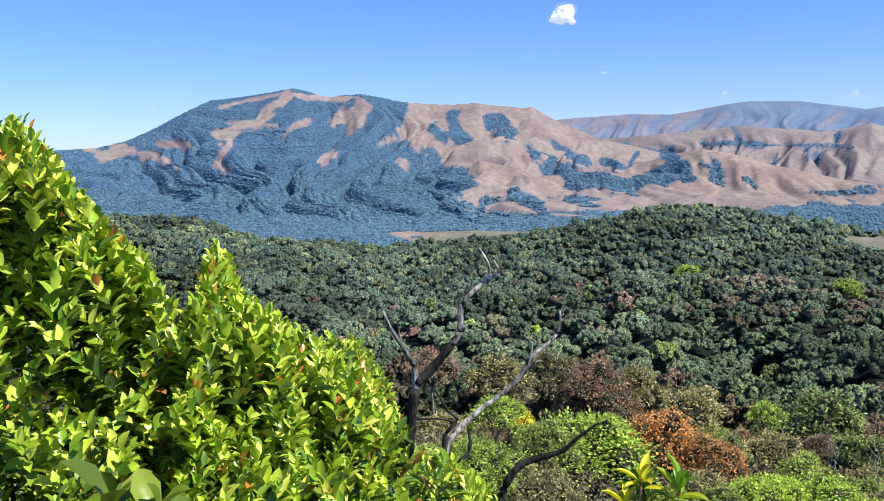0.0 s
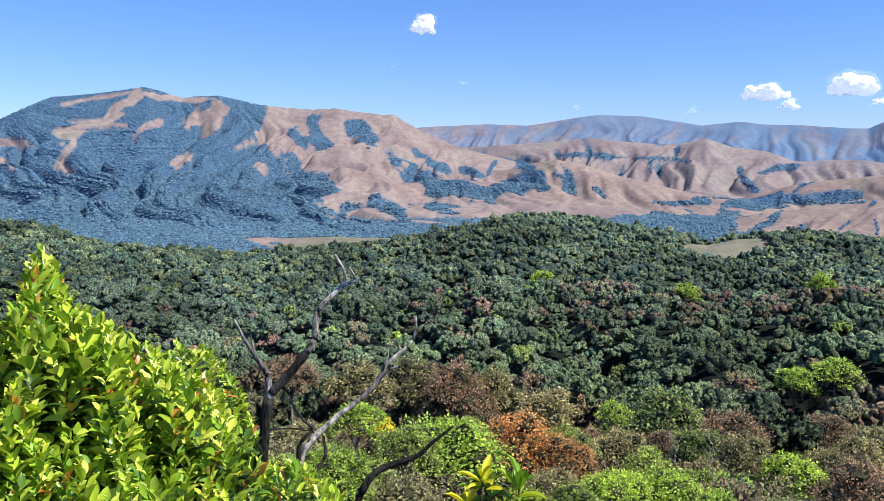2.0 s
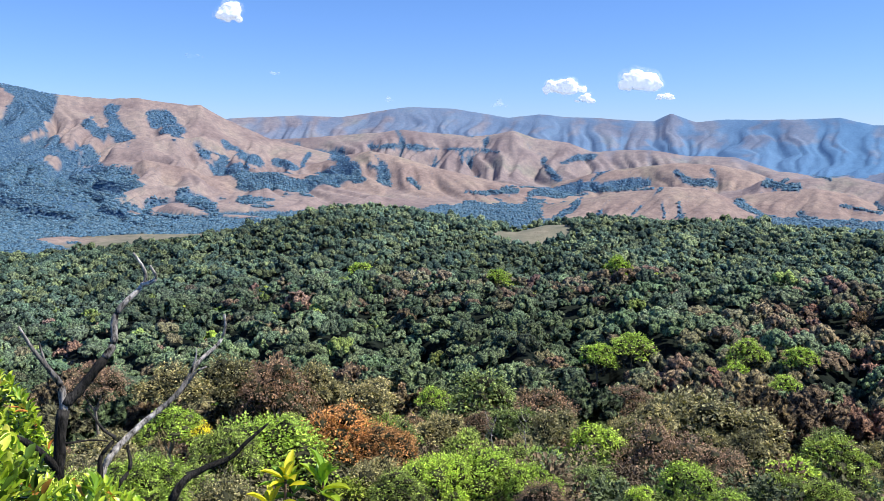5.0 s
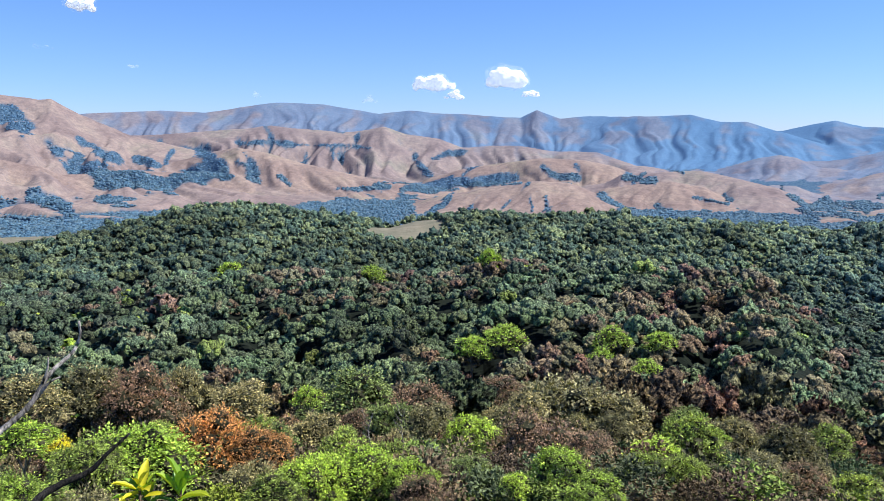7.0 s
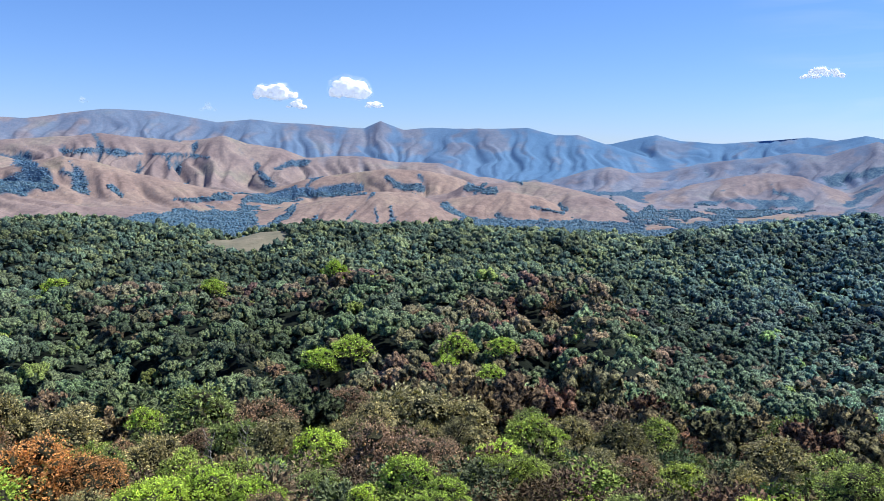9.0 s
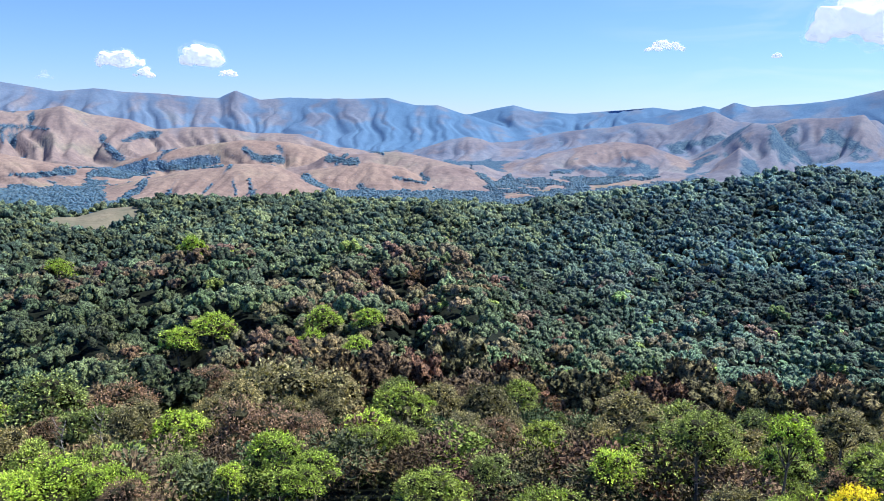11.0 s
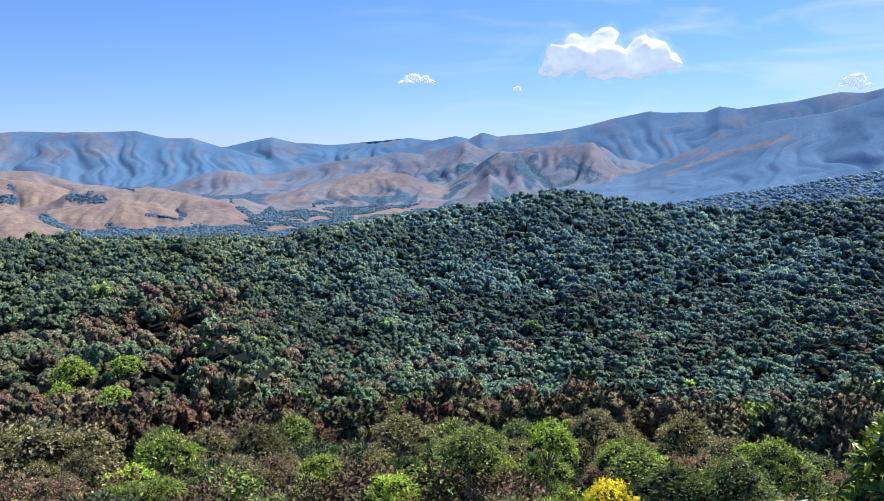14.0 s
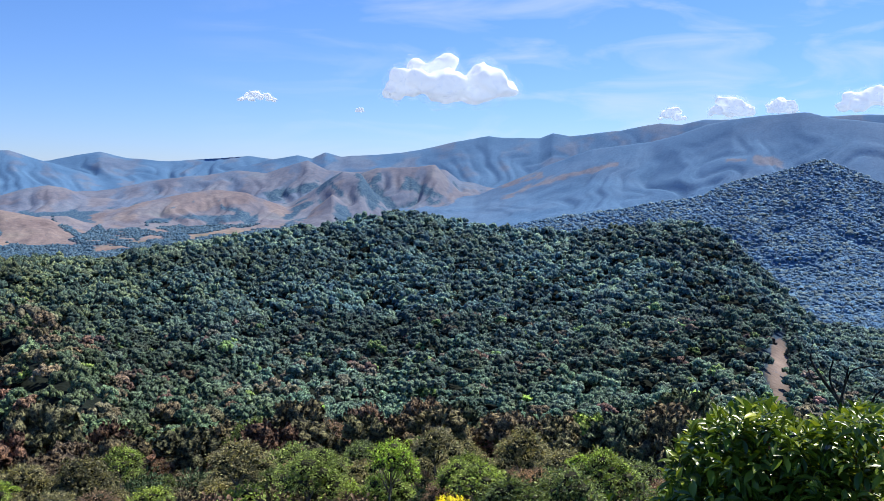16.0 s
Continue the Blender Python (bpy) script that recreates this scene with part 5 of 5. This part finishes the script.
foliage_thing("sapling", "sapling top with bright yellow leaves", "sapling", [(np.array(toward(-26.6, -24.4, 2.5)), np.array([-0.2, 0.0, 1.0])), (np.array(toward(-25.6, -22.7, 2.55)), np.array([0.1, -0.3, 1.0]))],
              YELLOW_LEAF, STEM, 0.075, 0.34, 7, 6, droop=0.2, foot=foot_at(-26.5, 2.5), stems=2, whorl=0.05, shift=LEFT_EYE)
TREE_TOP = [(56.6, -22), (57.3, -18.6), (58.9, -16.6), (61.4, -15.0), (63.2, -14.8), (64.6, -15.6), (66, -15.9), (67.9, -14.8), (68.9, -14.3), (70.1, -15.1), (74, -14), (80, -15)]
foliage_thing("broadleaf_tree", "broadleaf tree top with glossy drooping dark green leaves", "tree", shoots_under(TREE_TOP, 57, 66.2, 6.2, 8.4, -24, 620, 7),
              GLOSSY_LEAF, TRUNK, 0.115, 0.38, 12, 7, droop=0.75, old=SHADED_OLD_LEAF, foot=foot_at(62, 7.4), stems=16, whorl=0.25, shift=RIGHT_EYE)
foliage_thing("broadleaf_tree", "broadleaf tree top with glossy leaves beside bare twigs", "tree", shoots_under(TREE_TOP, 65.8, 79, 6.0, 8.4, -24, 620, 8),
              GLOSSY_LEAF, TRUNK, 0.115, 0.38, 12, 8, droop=0.75, old=SHADED_OLD_LEAF, foot=foot_at(71, 7.4), stems=16, whorl=0.25, shift=RIGHT_EYE)


# ---- dead tree ----
def limb(name, path, r, radii, mat, parent, seed, label=""):
    """A branch along bearings and elevations at a distance, with its thickness at both ends."""
    base = parent.location if parent else Vector()
    pts = [toward(b, e, r + dr) - base for b, e, dr in path]
    c = curve_points(pts, 5)
    v, f = tube(c, np.linspace(0.76 * radii[0], 0.85 * radii[1], len(c)), 8, rng=np.random.default_rng(seed))
    return part(name, mesh_from(name, v, f, True), mat, parent, label)


dead = new("dead_tree")
dead.location = foot_at(-43, 8)
tagged(dead, "dead charred tree with bleached forked branches", "dead tree")
limb("trunk", [(-43.6, -30, 0.1), (-43.2, -25, 0), (-42.7, -23.5, 0), (-42.4, -20.6, 0), (-41.9, -17.1, 0), (-40.9, -16, 0), (-39.2, -14.1, 0)], 8, (0.085, 0.05), DEAD_BARK, dead, 1, "charred black trunk")
limb("branch", [(-39.2, -14.1, 0), (-38.6, -13.1, 0.05), (-38.5, -11.7, 0.1), (-38, -10.8, 0.1), (-36.8, -9.7, 0.15), (-36.45, -9.2, 0.15), (-36.48, -8.4, 0.15), (-37.1, -7.3, 0.2)], 8, (0.05, 0.012), BLEACHED, dead, 2, "bleached forked branch")
limb("branch", [(-36.7, -9.5, 0.15), (-35.76, -9.1, 0.1), (-36.07, -8.2, 0.05)], 8, (0.035, 0.012), BLEACHED, dead, 3)
limb("branch", [(-41.87, -17.3, 0), (-41.95, -15.7, 0), (-42.5, -14.6, -0.1), (-43.5, -13, -0.2), (-44.16, -11.6, -0.3)], 8, (0.05, 0.012), BLEACHED, dead, 4)
limb("twig", [(-42.7, -14.3, -0.1), (-42.99, -13.2, -0.1), (-43.06, -12.7, -0.1)], 8, (0.018, 0.006), BLEACHED, dead, 5)
limb("branch", [(-42.4, -20.9, 0), (-43, -20, -0.1), (-44.06, -18.9, -0.2), (-45.1, -18.2, -0.3)], 8, (0.05, 0.03), DEAD_BARK, dead, 6)
limb("branch", [(-40.4, -25, 0.2), (-39.96, -22.5, 0.2), (-39.46, -20.7, 0.2), (-37.65, -18.95, 0.3), (-34.8, -16.9, 0.4), (-33.3, -14.9, 0.5), (-31.97, -13.8, 0.6), (-31.4, -12.8, 0.6), (-31.4, -11.75, 0.6)], 8,
     (0.055, 0.012), BLEACHED, dead, 7, "grey bleached branch")
limb("twig", [(-33.8, -15.5, 0.45), (-33.42, -14.6, 0.45), (-33.34, -13.9, 0.45)], 8, (0.02, 0.006), BLEACHED, dead, 8)
limb("twig", [(-34.2, -16.4, 0.45), (-33.4, -15.5, 0.4), (-32.7, -15.2, 0.4)], 8, (0.024, 0.008), BLEACHED, dead, 9)
limb("branch", [(-40, -22.4, 0.2), (-39.9, -21.5, 0.1), (-39.8, -20.3, 0.1), (-38.9, -19.3, 0.1), (-39.5, -18.7, 0.1), (-40.5, -17.2, 0.1)], 8, (0.04, 0.012), DEAD_BARK, dead, 10)
limb("branch", [(-40, -24.0, 0.2), (-39.2, -22.6, 0.1), (-38.02, -21.3, 0.1), (-38.1, -19.8, 0.1)], 8, (0.04, 0.016), DEAD_BARK, dead, 11)
limb("branch", [(-37.6, -27, 0), (-36.1, -24.9, 0), (-34.8, -22.8, 0), (-33.4, -21.95, 0), (-31.25, -21.3, 0), (-30.1, -20.4, 0), (-28.6, -19.3, 0)], 8, (0.075, 0.014), DEAD_BARK, dead, 12)
limb("twig", [(-41.9, -19.2, 0), (-40.4, -19.2, 0.1), (-39.3, -19.4, 0.1)], 8, (0.014, 0.01), DEAD_BARK, dead, 13)

dead.location += LEFT_EYE

bare = new("bare_sapling")
bare.location = foot_at(67.8, 7)
tagged(bare, "bare dark twigs standing out of the broadleaf tree", "bare sapling")
limb("stem", [(68, -24, 0), (67.84, -15.8, 0), (67.6, -14.3, 0), (66.7, -13.2, 0), (65.8, -11.9, 0), (65.7, -11.4, 0)], 7, (0.03, 0.008), DEAD_BARK, bare, 21)
for k, path in enumerate([[(67.5, -14.2, 0), (66.9, -12.8, 0), (67.05, -11.6, 0)], [(67.6, -14.3, 0), (67.84, -13, 0), (68.3, -12.1, 0), (69.9, -11.6, 0)], [(67.8, -13, 0), (67.95, -12, 0)],
                          [(69.3, -15.2, 0), (69.5, -13.7, 0), (70.1, -13, 0)], [(66.5, -12.9, 0), (65.9, -12.9, 0), (65.5, -12.2, 0)]]):
    limb("twig", path, 7, (0.015, 0.005), DEAD_BARK, bare, 22 + k)
bare.location += RIGHT_EYE


def snag(b, e0, e1, r, seed, label):
    """A thin bleached standing dead tree with a few stubs, from below the canopy up to elevation e1."""
    rng = random.Random(seed)
    root = new("snag")
    root.location = foot_at(b, r)
    tagged(root, label, "dead tree", group="snags among the trees")
    foot = math.degrees(math.atan2(root.location.z, r))
    limb("trunk", [(b, foot - 0.2, 0), (b + 0.05, e0, 0), (b - 0.1, 0.5 * (e0 + e1), 0), (b + 0.25, e1, 0)], r, (0.055, 0.02), BLEACHED, root, seed)
    for k in range(4):
        e = e0 + (e1 - e0) * (0.3 + 0.16 * k)
        s = rng.choice((-1, 1)) * rng.uniform(0.3, 0.8)
        limb("branch", [(b, e, 0), (b + 0.55 * s, e + 0.25, 0.3), (b + s, e + rng.uniform(0.5, 0.9), 0.4)], r, (0.04, 0.012), BLEACHED, root, seed + 7 + k)


snag(-10.8, -21.4, -18.9, 46, 31, "bleached thin snag among olive trees")
snag(-13.2, -21.6, -19.2, 47, 32, "grey forked snag among olive trees")


# ---- clouds ----
def cloud_material(name, share):
    """White vapour with an added faint glow; share: how much of it is opaque."""
    m, t, out = material(name)
    pos = t.nodes.new("ShaderNodeNewGeometry").outputs["Position"]
    d = node(t, "ShaderNodeBsdfDiffuse", Color=(0.95, 0.95, 0.96, 1))
    tr = node(t, "ShaderNodeBsdfTranslucent", Color=(0.95, 0.95, 0.96, 1))
    mx = node(t, "ShaderNodeMixShader", Fac=0.2)
    t.links.new(d.outputs[0], mx.inputs[1])
    t.links.new(tr.outputs[0], mx.inputs[2])
    glow = node(t, "ShaderNodeEmission", Color=(0.80, 0.88, 1.0, 1), Strength=0.2)  # emission added in place of sunlight scattered within the cloud
    both = t.nodes.new("ShaderNodeAddShader")
    t.links.new(mx.outputs[0], both.inputs[0])
    t.links.new(glow.outputs[0], both.inputs[1])
    last = both.outputs[0]
    if share < 1:
        # shreds of vapour with gaps between
        torn = ramp(t, noise_out(t, 0.016, 5, pos, 0.6), [(0.42, (0, 0, 0)), (0.66, (share, share, share))])
        clear = t.nodes.new("ShaderNodeBsdfTransparent")
        fade = node(t, "ShaderNodeMixShader")
        t.links.new(torn, fade.inputs[0])
        t.links.new(clear.outputs[0], fade.inputs[1])
        t.links.new(last, fade.inputs[2])
        last = fade.outputs[0]
    t.links.new(last, out.inputs[0])
    return m


CLOUD, WISP = cloud_material("cloud", 1), cloud_material("cloud_wisp", 0.09)


def cloud(bearing, elevation, width, tall, seed, solid=True, r=4850, label="small white fair-weather cloud"):
    """A heap of cloud, width and height in degrees of the sky."""
    rng = np.random.default_rng(seed)
    w, h = r * radians(width) * 0.5, r * radians(tall)
    root = new("cloud")
    root.location = toward(bearing, elevation, r)
    root.rotation_euler = (0, 0, -radians(bearing))
    tagged(root, label, "cloud", group="clouds")
    billows = bpy.data.textures.new("billows", "CLOUDS")
    billows.noise_scale, billows.noise_depth = 0.32 * h, 4
    spots = []
    for k in range(26 if solid else 8):
        u = rng.uniform(-1, 1) * 0.8
        arch = 1 - 1.4 * u * u
        dome = max(0.12, arch) * rng.uniform(0.6, 1.0)
        s = h * (rng.uniform(0.20, 0.36) if solid else rng.uniform(0.12, 0.26)) * (0.25 + 0.75 * max(0.1, arch))
        spots.append((np.array([u * w, rng.uniform(-0.3, 0.3) * w * 0.5, rng.uniform(0.0, 0.8) * h * dome - 0.36 * h]), s))

    def heap(name, grow, mat, voxel, swell):
        pieces = []
        for p, s in spots:
            v, f = ico(2)
            pieces.append((v * s * grow * np.array([1.4, 1.2, 0.85]) + p, f))
        ob = tagged(part(name, mesh_from(name, *joined(pieces), True), mat, root), kind="stuff")
        skin = ob.modifiers.new("skin", "REMESH")
        skin.mode, skin.voxel_size, skin.use_smooth_shade = "VOXEL", voxel, True
        puff = ob.modifiers.new("puff", "DISPLACE")
        puff.texture, puff.strength, puff.mid_level, puff.texture_coords = billows, swell, 0.5, "LOCAL"
        calm = ob.modifiers.new("calm", "SMOOTH")
        calm.factor, calm.iterations = 0.6, 5
        return ob
    fine = max(2.2, 0.045 * h)
    if solid:
        heap("body", 0.86, CLOUD, fine, (0.4 if h > 80 else 0.2) * h)
    for k in range(2):
        heap("wisp", (1.06, 1.24)[k], WISP, fine * 1.3, (0.5 + 0.1 * k) * h)
    return root


cloud(-31.2, 8.6, 1.7, 1.4, 1)
cloud(-33.6, 5.75, 1.8, 0.5, 2, False)
cloud(-28.3, 4.7, 1.0, 0.4, 21, False)
cloud(-8.4, 3.95, 3.6, 1.2, 3)
cloud(-3.3, 4.3, 3.2, 1.8, 4)
cloud(-7.0, 3.0, 1.8, 0.6, 5)
cloud(-1.6, 3.1, 1.6, 0.5, 6)
cloud(-12.9, 2.7, 1.6, 0.5, 7, False)
cloud(-20.4, 3.0, 1.4, 0.4, 8, False)
cloud(27.9, 5.0, 3.4, 0.75, 9)
cloud(34.9, 4.3, 0.8, 0.4, 11)
cloud(41.4, 6.9, 11.6, 3.9, 12, label="large white cumulus cloud with a grey base")
cloud(56.4, 4.1, 2.2, 0.9, 13)
cloud(60.2, 4.6, 3.4, 1.5, 14)
cloud(63.2, 4.5, 2.6, 1.1, 15)
cloud(68.2, 4.9, 4.2, 1.8, 16)
cloud(-58.5, 2.6, 2.8, 0.5, 17, False)
